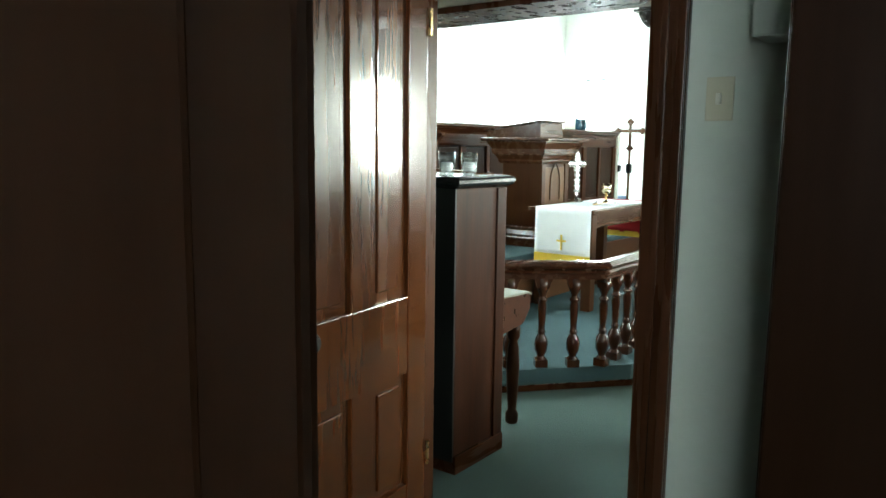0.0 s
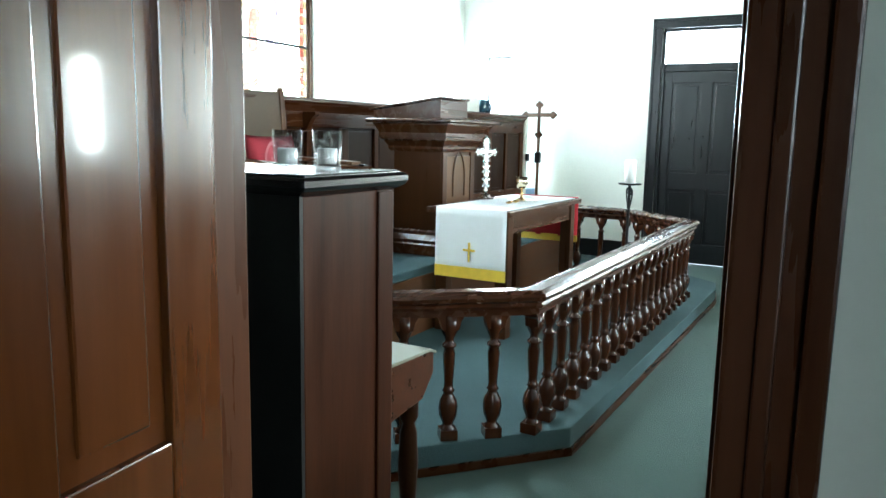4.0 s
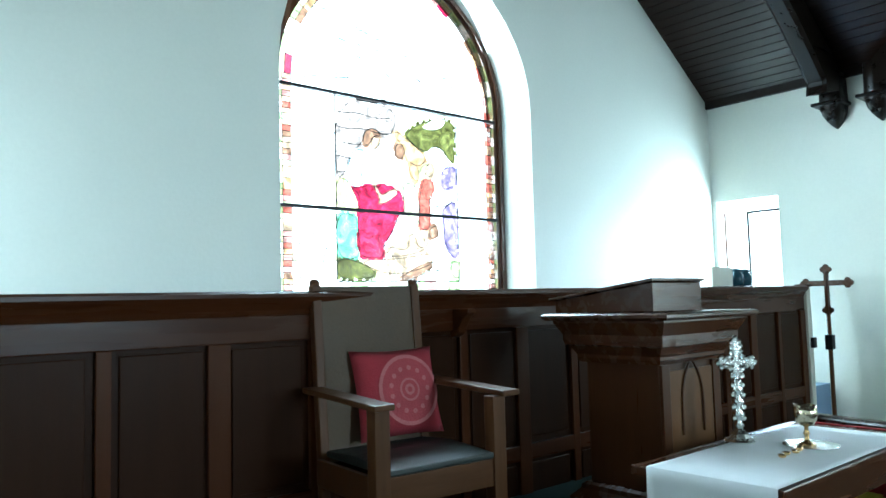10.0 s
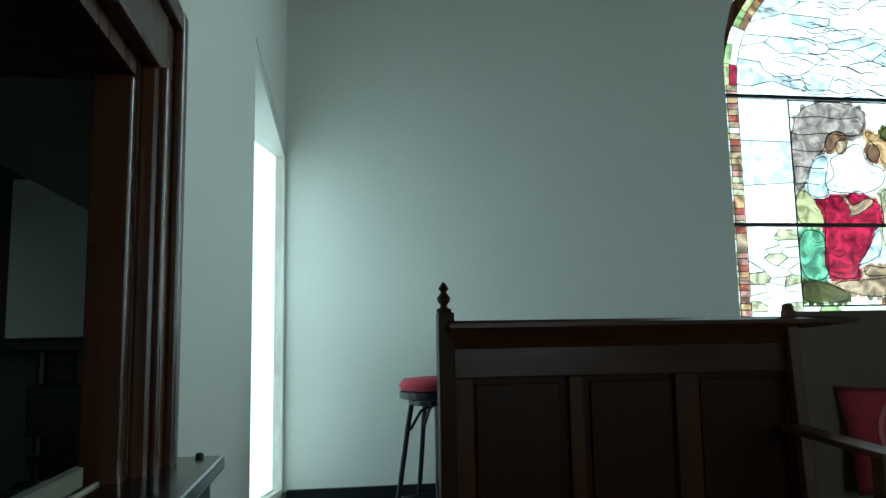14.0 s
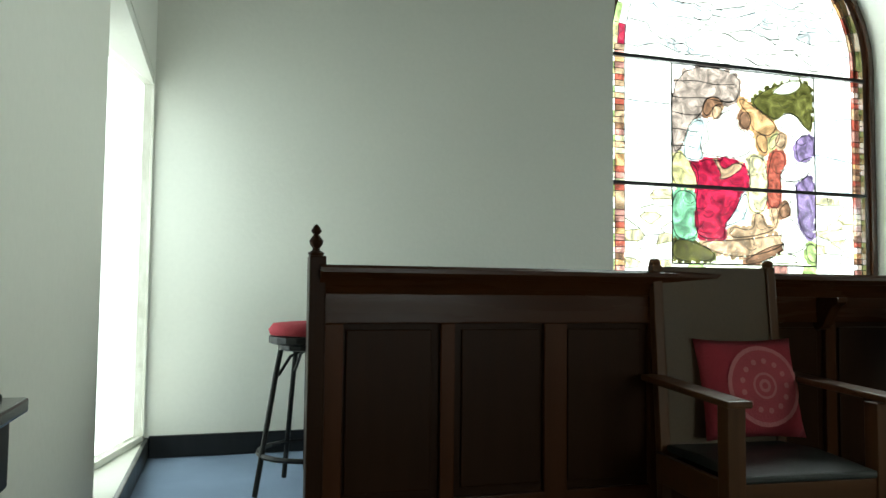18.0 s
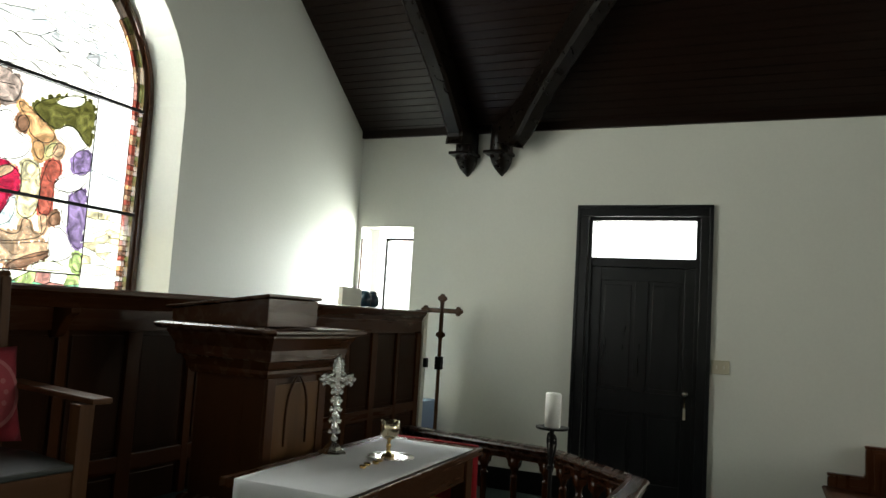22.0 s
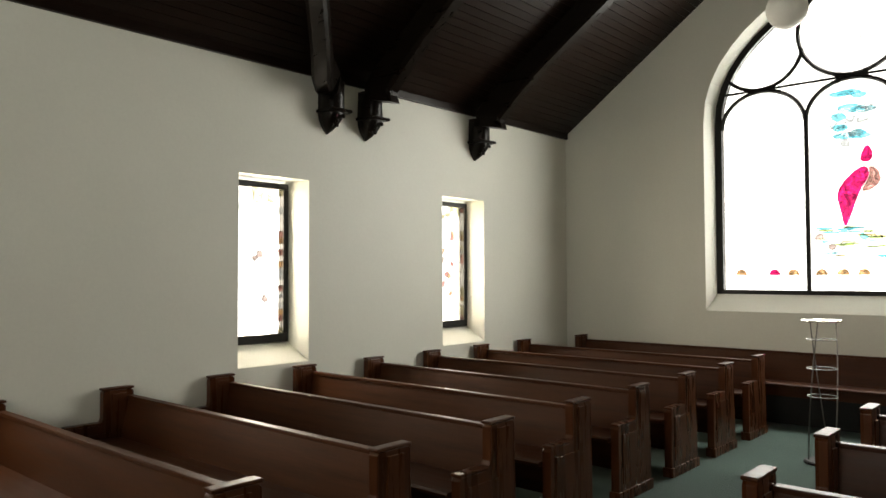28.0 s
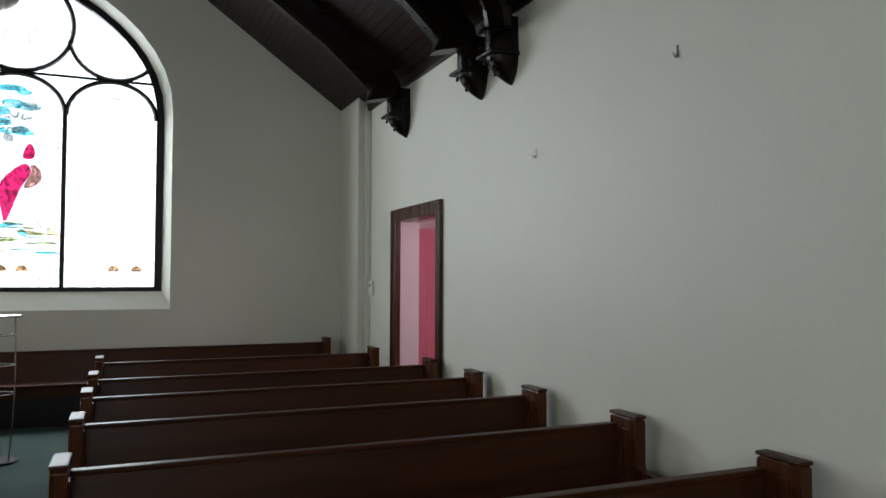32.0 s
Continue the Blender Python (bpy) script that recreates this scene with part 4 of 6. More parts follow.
for k in range(64):
    x, z, ph = rng.uniform(AX - 0.6, AX + 0.5), rng.uniform(QZ1 + 0.03, 3.62), rng.uniform(0, 6)
    if abs(x - AX) < 0.72 - max(0, z - 3.15) * 1.15:
        lead_line(wb_, [(x + 0.035 * t, z + 0.012 * math.sin(ph + t * 1.3) - 0.006 * t) for t in range(rng.randint(4, 8))], 0.0026, at_altar)
part("wavy_lead", wb_, LEAD, altar_window)
ring_o, ring_i = arch(AX, AHW, 1.32, 2.98, 3.98, 12), arch(AX, AHW - BORD, 1.32, 2.98, 3.98 - BORD, 12)
BC = ("wine", "flesh", "pink", "brown", "flesh", "white", "amber", "cream", "pink", "wine")
for side in (0, -2):
    for i in range(46):
        z0, z1 = 1.32 + i * 1.66 / 46, 1.32 + (i + 1) * 1.66 / 46
        xo = AX - AHW if side == 0 else AX + AHW
        xi = AX - AHW + BORD if side == 0 else AX + AHW - BORD
        xm = xo + (xi - xo) * 0.3
        panes += [(rect(min(xo, xm), max(xo, xm), z0, z1), ("pale", "white", "lime", "yellow")[i * 7 % 4]), (rect(min(xi, xm), max(xi, xm), z0, z1), rng.choice(BC))]
for i in range(1, len(ring_o) - 2):
    a, b, c, d = ring_o[i], ring_o[i + 1], ring_i[i + 1], ring_i[i]
    m0, m1 = ((a[0] + d[0]) / 2, (a[1] + d[1]) / 2), ((b[0] + c[0]) / 2, (b[1] + c[1]) / 2)
    panes += [([a, b, m1, m0], ("lime", "yellow", "lime", "pale")[i % 4]), ([m0, m1, c, d], ("pink", "white", "wine", "red", "brown", "flesh", "white", "amber")[i * 3 % 8])]
leaded(altar_window, panes, at_altar, 0.0030, odd=0.16)


def arch_band(xc, h0, h1, z0, spring, a0, a1, y0, y1):
    """A flat arched band, h1 wide at the outside and h0 inside."""
    o, i = arch(xc, h1, z0, spring, a1, 14), arch(xc, h0, z0, spring, a0, 14)
    g = bmesh.new()
    vs = [[g.verts.new((p[0], y, p[1])) for p in loop] for loop in (o, i) for y in (y0, y1)]
    for k in range(len(o) - 1):
        for p, q in ((0, 1), (3, 2), (1, 3), (2, 0)):
            g.faces.new((vs[p][k], vs[p][k + 1], vs[q][k + 1], vs[q][k]))
    bmesh.ops.recalc_face_normals(g, faces=g.faces[:])
    return g


part("window_frame", arch_band(AX, AHW - 0.004, AHW + 0.11, 1.30, 2.98, 3.976, 4.08, 0.187, 0.26), CASING, altar_window, "dark brown wooden window frame")
part("stop_moulding", arch_band(AX, AHW + 0.035, AHW + 0.068, 1.30, 2.98, 4.01, 4.04, 0.172, 0.186), CASING, altar_window)
for z in (2.91, 2.16):
    part("glazing_bar", box(AX - AHW, AX + AHW, 0.172, 0.194, z - 0.011, z + 0.011), LEAD, altar_window)
part("window_sill", box(AX - 0.98, AX + 0.98, 0.0, 0.24, 1.27, 1.315, 0.004), PLASTER, altar_window)

# back window: three lights under a round eye
back_window = setting(put(new("window_back"), pose(0.03, 0, 0.05)), "broad arched stained glass window of three lights with round tracery", "window")
BG = YB - 0.15
at_back = lambda u, v, d: (u, BG - d, v)


def back_color(s):
    x, z = s
    if abs(x) < 0.45:
        if 1.75 < z < 1.98 and rng.random() < 0.14:
            return rng.choice(("teal", "cream", "grey"))
    return "white"


BACK_HW = 1.40
LB = arch(0, BACK_HW, 1.33, 3.28, 4.74, 12)
panes = []
for x0, x1, st in ((-BACK_HW, -0.47, 0.28), (-0.45, 0.45, 0.07), (0.47, BACK_HW, 0.28)):
    panes += [(p, back_color(s), "clear" if st < 0.1 and back_color(s) == "white" else None) for s, p in cells(rect(x0, x1, 1.33, 3.30), st, st * 0.9, rng)]
panes += [(p, back_color((s[0], s[1]))) for s, p in cells([(-BACK_HW, 3.30)] + [p for p in LB if p[1] > 3.31] + [(BACK_HW, 3.30)], 0.22, 0.20, rng)]
panes = [(e[0], e[1], None if e[1] != "white" else e[2] if len(e) > 2 else None) for e in panes]
leaded(back_window, panes, at_back, 0.003, odd=0.07)
FIG = [("figure_cloak", "rose", "deep pink glass", [(-0.13, 1.98), (-0.17, 2.20), (-0.20, 2.36), (-0.16, 2.48), (-0.02, 2.64), (0.06, 2.66), (0.09, 2.56), (0.0, 2.40), (-0.06, 2.20)]),
       ("figure_side", "pink", "rosy glass", [(0.0, 2.38), (0.09, 2.56), (0.07, 2.66), (0.16, 2.62), (0.18, 2.48), (0.10, 2.40)]),
       ("figure_hood", "rose", "deep pink glass", [(0.01, 2.70), (0.01, 2.78), (0.07, 2.90), (0.12, 2.79), (0.10, 2.70)])]
for nm, gl_, lab, pts in FIG:
    part(nm, prism(rounded([(-x * 1.12 - 0.055, z) for x, z in pts], 1), "y", BG + 0.008, BG + 0.004), GLASS[gl_], back_window, lab)
for k in range(46):
    low = k >= 16
    zc = rng.uniform(1.68, 2.02) if low else rng.uniform(2.92, 3.48)
    xc, wd_ = rng.uniform(-0.32, 0.32) * (1.0 if low else 0.5), rng.uniform(0.05, 0.14) * (1.0 if low else 1.5)
    hh = rng.uniform(0.008, 0.018) if low else rng.uniform(0.03, 0.06)
    pts = [(xc - wd_, zc), (xc - wd_ * 0.3, zc + hh), (xc + wd_, zc + hh * 0.6), (xc + wd_ * 0.5, zc - hh), (xc - wd_ * 0.6, zc - hh * 0.8)]
    part("ripple_pane", prism(rounded(pts, 1), "y", BG + 0.008, BG + 0.004), GLASS[rng.choice(("teal", "lime", "teal", "cream")) if low else rng.choice(("teal", "teal", "mist"))], back_window, "pale rippled glass")
for x in (-1.19, -0.82, -0.62, -0.33, -0.12, 0.08, 0.97, 1.21):
    dot = [(-x + 0.062 * math.cos(t * math.pi / 8), 1.505 + 0.066 * math.sin(t * math.pi / 8)) for t in range(9)]
    part("rosette", prism(dot, "y", BG + 0.008, BG + 0.004), GLASS["amber" if rng.random() < 0.6 else "rose"], back_window, "small round red and amber glass")
_g = arch_band(0, BACK_HW - 0.004, BACK_HW + 0.10, 1.33, 3.28, 4.736, 4.85, BG + 0.018, BG - 0.06)
part("window_frame", _g, BLACK_PAINT, back_window, "black painted arched window frame")
part("bottom_rail", box(-BACK_HW - 0.10, BACK_HW + 0.10, BG - 0.06, BG + 0.018, 1.26, 1.335, 0.004), BLACK_PAINT, back_window)
for x in (-0.46, 0.46):
    part("mullion", box(x - 0.023, x + 0.023, BG - 0.01, BG + 0.016, 1.335, 3.30, 0.002), BLACK_PAINT, back_window)
for x in (-0.93, 0.0, 0.93):
    a = [(x + 0.46 * math.cos(t * math.pi / 16), BG + 0.008, 3.22 + 0.40 * math.sin(t * math.pi / 16)) for t in range(17)]
    part("light_head", tube(a, 0.026, 6), BLACK_PAINT, back_window)
part("round_eye", tube([(0.53 * math.cos(t * math.pi / 20), BG + 0.008, 4.185 + 0.53 * math.sin(t * math.pi / 20)) for t in range(41)], 0.026, 6), BLACK_PAINT, back_window)
for s in (-1, 1):
    part("tracery_curve", tube([(s * (0.95 - 0.47 * math.cos(t * math.pi / 20)), BG + 0.008, 4.10 - 0.46 * math.sin(t * math.pi / 20)) for t in range(1, 17)], 0.024, 6), BLACK_PAINT, back_window)
part("cross_bar", box(-BACK_HW, BACK_HW, BG - 0.003, BG + 0.016, 3.622, 3.648), BLACK_PAINT, back_window)


# side windows with deep white reveals
def side_window(name, y1, y0, z0, z1, depth, leads, label, side=1):
    w = setting(new(name), label, "window")
    gx = XF + depth
    f = 0.055 if leads else 0.026
    part("window_frame", box(gx - 0.02, gx + 0.05, y0, y1, z1 - f, z1, 0.004), BLACK_PAINT, w)
    part("window_frame", box(gx - 0.02, gx + 0.05, y0, y1, z0, z0 + f + 0.02, 0.004), BLACK_PAINT, w)
    for a, b in ((y0, y0 + f), (y1 - f, y1)):
        part("window_frame", box(gx - 0.02, gx + 0.05, a, b, z0 + f + 0.02, z1 - f, 0.004), BLACK_PAINT, w)
    if leads:
        ps = []
        nz = 24
        ya, yb, za, zb = y0 + f, y1 - f, z0 + f + 0.02, z1 - f
        bw = 0.032
        for i in range(nz):
            for yy0, yy1 in ((ya, ya + bw), (yb - bw, yb)):
                ps.append((rect(yy0, yy1, za + (zb - za) * i / nz, za + (zb - za) * (i + 1) / nz), rng.choice(("white", "white", "white", "white", "cream", "cream", "pink", "mist", "amber"))))
        for s, p in cells(rect(ya + bw, yb - bw, za, zb), 0.055, 0.055, rng):
            dy, dz = abs(s[0] - (ya + yb) / 2), s[1] - (za + zb) / 2
            c = "white"
            if dy < 0.10 and abs(dz) < 0.36 and rng.random() < 0.22:
                c = rng.choice(("pink", "blue", "grey", "flesh", "white"))
            elif s[1] > zb - 0.12:
                c = rng.choice(("cream", "white", "white"))
            ps.append((p, c))
        leaded(w, ps, lambda u, v, d: (gx + 0.012 + d, u, v), 0.0028, odd=0.16)
    else:
        part("pane", box(gx + 0.012, gx + 0.016, y0 + f, y1 - f, z0 + f, z1 - f), G_CLEAR, w)
    return w


for i, (a, b) in enumerate(SIDE_WINDOWS):
    side_window("window_side_%d" % (i + 1), a - 0.025, b + 0.085, 0.97, 2.41, 0.21, True, "narrow leaded stained glass window with a black frame in a deep recess")
    setting(part("window_ledge_%d" % (i + 1), prism([(XF - 0.004, 0.795), (XF + 0.22, 0.97), (XF + 0.22, 0.79)], "y", b + 0.002, a - 0.002), PLASTER), "sloping plastered window ledge", "trim")
    setting(part("window_splay_%d" % (i + 1), prism([(XF - 0.003, b + 0.002), (XF + 0.24, b + 0.085), (XF + 0.24, b + 0.002)], "z", 0.80, 2.438), PLASTER), "splayed side of a deep window recess", "trim")
side_window("window_corner", -0.27, -0.65, 0.96, 2.36, 0.17, False, "plain bright window with a dark frame beside the altar wall")
# White pane along the recess's splayed side, with backdrop_organ glowing close behind it.
ow = setting(new("window_organ"), "tall white pane set aslant along the side of a recess beside the organ", "window")
part("pane", prism([(XE - 0.004, -0.034), (XE - 0.012, -0.032), (XE - 0.208, -0.90), (XE - 0.20, -0.90)], "z", 0.852, 2.45), G_PALE, ow, "milky white pane")
part("bottom_rail", prism([(XE - 0.002, -0.034), (XE - 0.02, -0.032), (XE - 0.225, -0.90), (XE - 0.20, -0.90)], "z", 0.842, 0.868), PLASTER, ow)
setting(part("wall_recess_head", box(XE - 0.38, XE - 0.003, -1.378, -0.032, 2.452, 2.498), PLASTER), "plastered head of the window recess", "wall")
setting(part("wall_recess_end", box(XE - 0.38, XE - 0.20, -1.378, -0.90, 0.842, 2.45), PLASTER), "plastered inner side of the window recess", "wall")

vw = setting(new("window_vestry"), "plain sash window with a dark frame in the vestry", "window")
for x0, x1, z0, z1 in ((-7.65, -7.59, 1.15, 2.55), (-6.51, -6.45, 1.15, 2.55), (-7.59, -6.51, 1.15, 1.22), (-7.59, -6.51, 2.49, 2.55), (-7.59, -6.51, 1.82, 1.87)):
    part("window_frame", box(x0, x1, -7.67, -7.61, z0, z1, 0.004), BLACK_PAINT, vw)
# Unseen window, added so that fill light reaches the door wall.
vx = setting(new("window_vestry_west"), "unseen window added to let fill light into the vestry", "window")
for y0, y1, z0, z1 in ((-6.9, -6.84, 1.15, 2.55), (-5.76, -5.7, 1.15, 2.55), (-6.84, -5.76, 1.15, 1.22), (-6.84, -5.76, 2.49, 2.55)):
    part("window_frame", box(-8.27, -8.21, y0, y1, z0, z1, 0.004), BLACK_PAINT, vx)
part("pane", box(-8.245, -8.241, -6.84, -5.76, 1.22, 2.49), G_CLEAR, vx)
part("pane", box(-7.59, -6.51, -7.645, -7.641, 1.22, 2.49), G_CLEAR, vw)

# ---- doors ----


def panelled_leaf(w, h, mat, thing_=None, t=0.04, lock=0.82, lock_h=0.18):
    """Parts of a panelled door leaf in its own space: x along the width, y its thickness, z up."""
    st = 0.115
    out = [("stile", box(0, st, 0, t, 0, h, 0.004)), ("stile", box(w - st, w, 0, t, 0, h, 0.004)), ("middle_stile", box(w / 2 - st / 2, w / 2 + st / 2, 0.002, t - 0.002, 0, h, 0.004)),
           ("bottom_rail", box(st, w - st, 0.001, t - 0.001, 0, 0.22, 0.004)), ("lock_rail", box(st, w - st, 0.001, t - 0.001, lock, lock + lock_h, 0.004)), ("top_rail", box(st, w - st, 0.001, t - 0.001, h - 0.12, h, 0.004))]
    for x0, x1 in ((st, w / 2 - st / 2), (w / 2 + st / 2, w - st)):
        for z0, z1 in ((0.22, lock), (lock + lock_h, h - 0.12)):
            out.append(("panel", box(x0 - 0.004, x1 + 0.004, t / 2 - 0.006, t / 2 + 0.006, z0 - 0.004, z1 + 0.004)))
            out.append(("panel_field", box(x0 + 0.035, x1 - 0.035, t / 2 - 0.012, t / 2 + 0.012, z0 + 0.035, z1 - 0.035, 0.005)))
    for nm, b in out:
        part(nm, b, mat, thing_)


def casing_set(name, y0, y1, top, x, out, mat, label, wdt=0.11, thick=0.025):
    """Flat door casing on a side wall: out is +1 when it stands towards +x."""
    c = setting(new(name), label, "door frame")
    xa, xb = (x, x + thick) if out > 0 else (x - thick, x)
    part("casing", box(xa, xb, y0 - wdt, y0, 0.003, top, 0.006), mat, c)
    part("casing", box(xa, xb, y1, y1 + wdt, 0.003, top, 0.006), mat, c)
    part("head_casing", box(xa, xb, y0 - wdt, y1 + wdt, top, top + wdt, 0.006), mat, c)
    xo, xp = (xb, xb + 0.012) if out > 0 else (xa - 0.012, xa)
    part("casing_bead", box(xo, xp, y0 - wdt, y0 - wdt + 0.03, 0.003, top + wdt, 0.004), mat, c)
    part("casing_bead", box(xo, xp, y1 + wdt - 0.03, y1 + wdt, 0.003, top + wdt, 0.004), mat, c)
    part("casing_bead", box(xo, xp, y0 - wdt, y1 + wdt, top + wdt - 0.03, top + wdt, 0.004), mat, c)
    return c


# far door with a bright transom
fd = setting(put(new("door_far"), pose(XF + 0.075, -3.43, 0.012, 0, 0, 90)), "dark stained panelled door, closed, with keys hanging from the lock", "door")
panelled_leaf(0.96, 2.10, WOOD_BLACK, thing_=fd, t=0.045)
hnd = part("handle", lathe([(0.026, 0), (0.026, 0.006), (0.01, 0.012), (0.01, 0.03), (0.022, 0.036), (0.026, 0.05), (0.018, 0.062), (0.004, 0.064)], 12), SILVER, fd, "small bright metal knob")
hnd.matrix_local = pose(0.085, 0.045, 1.02, -90)
part("key_tag", box(0.075, 0.098, 0.05, 0.056, 0.80, 0.90, 0.003), IVORY, fd, "pale tag on a cord")
part("key_cord", tube([(0.085, 0.06, 1.0), (0.086, 0.054, 0.9)], 0.003, 6), BRASS, fd)
casing_set("door_frame_far", -3.44, -2.46, 2.57, XF, -1, WOOD_BLACK, "black painted door casing round door and transom", 0.105, 0.03)
fr = setting(new("transom_far"), "bright transom window over the dark door", "window")
part("transom_bar", box(XF + 0.03, XF + 0.14, -3.44, -2.46, 2.118, 2.20, 0.004), WOOD_BLACK, fr)
part("door_stop", box(XF + 0.08, XF + 0.14, -3.405, -2.495, 2.05, 2.117), WOOD_BLACK, fr)
part("frame_top", box(XF + 0.03, XF + 0.14, -3.44, -2.46, 2.54, 2.598, 0.004), WOOD_BLACK, fr)
for a, b in ((-3.44, -3.405), (-2.495, -2.46)):
    part("jamb", box(XF + 0.0, XF + 0.14, a, b, 0.0, 2.54, 0.003), WOOD_BLACK, fr)
part("pane", box(XF + 0.10, XF + 0.104, -3.405, -2.495, 2.20, 2.54), G_CLEAR, fr)
setting(part("door_sill_far", box(XF, XF + 0.40, -3.44, -2.46, -0.02, 0.003), BLACK_PAINT), "dark threshold of the door", "trim")

# vestry door, swung open into the vestry
vd = setting(put(new("door_vestry"), pose(XE - 0.50, -3.525, 0.012, 0, 0, 187)), "varnished brown panelled door, wide open", "door")
panelled_leaf(0.745, 2.03, WOOD_DOOR, thing_=vd, lock=0.62, lock_h=0.265)
for y0, s in ((0.04, -90), (0.0, 90)):
    kn = part("knob", lathe([(0.03, 0), (0.03, 0.005), (0.011, 0.012), (0.011, 0.035), (0.026, 0.042), (0.03, 0.058), (0.02, 0.07), (0.004, 0.072)], 14), BLACK_IRON, vd, "black door knob")
    kn.matrix_local = pose(0.672, y0, 0.855, s)
for z in (0.25, 1.75):
    part("hinge", tube([(-0.008, 0.045, z), (-0.008, 0.045, z + 0.09)], 0.008, 8), BRASS, vd)
vf = setting(new("door_frame_vestry"), "brown varnished casing of the vestry door", "door frame")
part("casing", box(XE - 0.526, XE - 0.501, -4.452, -4.345, 0.003, 2.08, 0.006), CASING, vf)
part("casing_bead", box(XE - 0.540, XE - 0.526, -4.452, -4.425, 0.003, 2.19, 0.004), CASING, vf)
part("casing_bead", box(XE - 0.534, XE - 0.526, -4.400, -4.380, 0.003, 2.08, 0.003), CASING, vf)
part("head_casing", box(XE - 0.526, XE - 0.501, -4.452, -3.45, 2.08, 2.19, 0.006), CASING, vf)
part("casing", box(XE - 0.369, XE - 0.35, -4.45, -4.35, 0.003, 2.08, 0.006), CASING, vf)
part("jamb", box(XE - 0.499, XE - 0.371, -4.365, -4.337, 0.0, 2.06, 0.003), CASING, vf)
part("hinge_post", box(XE - 0.499, XE - 0.371, -3.51, -3.487, 0.0, 2.06, 0.003), CASING, vf)
part("head", box(XE - 0.499, XE - 0.371, -4.337, -3.51, 2.055, 2.078), CASING, vf)

# closet doorway near the organ
cf = setting(new("door_frame_closet"), "dark varnished casing and deep jamb of the alcove opening", "door frame")
part("casing", box(XE, XE + 0.025, -2.71, -2.60, 0.003, 1.90, 0.006), CASING, cf)
part("casing_bead", box(XE + 0.025, XE + 0.038, -2.63, -2.60, 0.003, 2.01, 0.004), CASING, cf)
part("casing_bead", box(XE + 0.025, XE + 0.034, -2.705, -2.69, 0.003, 1.90, 0.003), CASING, cf)
part("head_casing", box(XE, XE + 0.025, -5.05, -2.60, 1.90, 2.01, 0.006), CASING, cf)
part("head_bead", box(XE + 0.025, XE + 0.037, -5.05, -2.63, 1.98, 2.01, 0.004), CASING, cf)
part("jamb", box(XE - 0.045, XE + 0.002, -2.742, -2.712, 0.0, 1.875, 0.003), CASING, cf)
part("soffit", box(XE - 0.268, XE + 0.002, -5.05, -2.712, 1.877, 1.898), CASING, cf)

# rear door, ajar, with rosy light behind
casing_set("door_frame_rear", -10.945, -9.87, 2.07, XE, 1, CASING, "dark varnished casing of the rear door", 0.12)
jm = setting(new("door_jamb_rear"), "dark varnished rear door jamb", "door frame")
for a, b in ((-11.045, -10.945), (-9.87, -9.77)):
    part("jamb", box(XE - 0.035, XE - 0.002, a, b, 0.0, 2.07, 0.003), CASING, jm)
part("head", box(XE - 0.14, XE - 0.002, -10.945, -9.87, 2.07, 2.10), CASING, jm)
# The pale and the deep rose colour carry the rear room's rosy light.
ROSE = shader("rosy_light_paint", (0.84, 0.72, 0.74), 0.6, vary=0.05, scale=2, bump=0.1)
ROSE_DEEP = shader("red_light_paint", (0.70, 0.20, 0.28), 0.6, vary=0.08, scale=3, bump=0.1)
for nm, b in (("wall_rear_room", box(-5.5, -5.4, -11.9, -9.3, 0, 2.8)), ("wall_rear_room_south", box(-5.4, VX, -11.9, -11.8, 0, 2.8)), ("wall_rear_room_north", box(-5.4, VX, -9.4, -9.3, 0, 2.8)), ("ceiling_rear_room", box(-5.5, VX, -11.9, -9.3, 2.8, 2.9))):
    setting(part(nm, b, ROSE), "wall of the small rear room with rosy light put into its colour", "wall")
setting(part("floor_rear_room", box(-5.5, VX - 0.05, -11.9, -9.3, -0.1, -0.003), CARPET), "carpet of the small rear room", "floor")
setting(part("wall_beside_rear_door", box(XE - 0.24, XE, -11.50, -11.046, -0.02, 2.10), PLASTER), "plastered strip of wall beside the rear door", "wall")
part("reveal_lining", box(XE - 0.24, XE - 0.036, -11.045, -10.95, 0.0, 2.07, 0.003), ROSE, jm, "reveal with rosy light put into its colour")
rd = setting(put(new("door_rear"), pose(-4.06, -11.60, 0.012, 0, 0, 180)), "panelled door with red light put into its colour, swung open into the rear room", "door")
panelled_leaf(0.80, 2.04, ROSE_DEEP, thing_=rd)
kn = part("knob", lathe([(0.03, 0), (0.03, 0.005), (0.011, 0.012), (0.011, 0.035), (0.026, 0.042), (0.03, 0.058), (0.02, 0.07), (0.004, 0.072)], 14), BRASS, rd)
kn.matrix_local = pose(0.32, 0.0, 0.98, 90)

# corner boxing by the rear door
setting(part("corner_boxing", box(XE, -3.48, YB, -11.90, 0.0, EAVE + 0.10, 0.006), PLASTER), "boxed-out plastered corner beside the rear door", "wall")
setting(part("pipe_chase", box(XE, XE + 0.06, -11.92, -11.86, 0.0, EAVE, 0.006), PLASTER), "narrow plastered pipe casing", "trim")

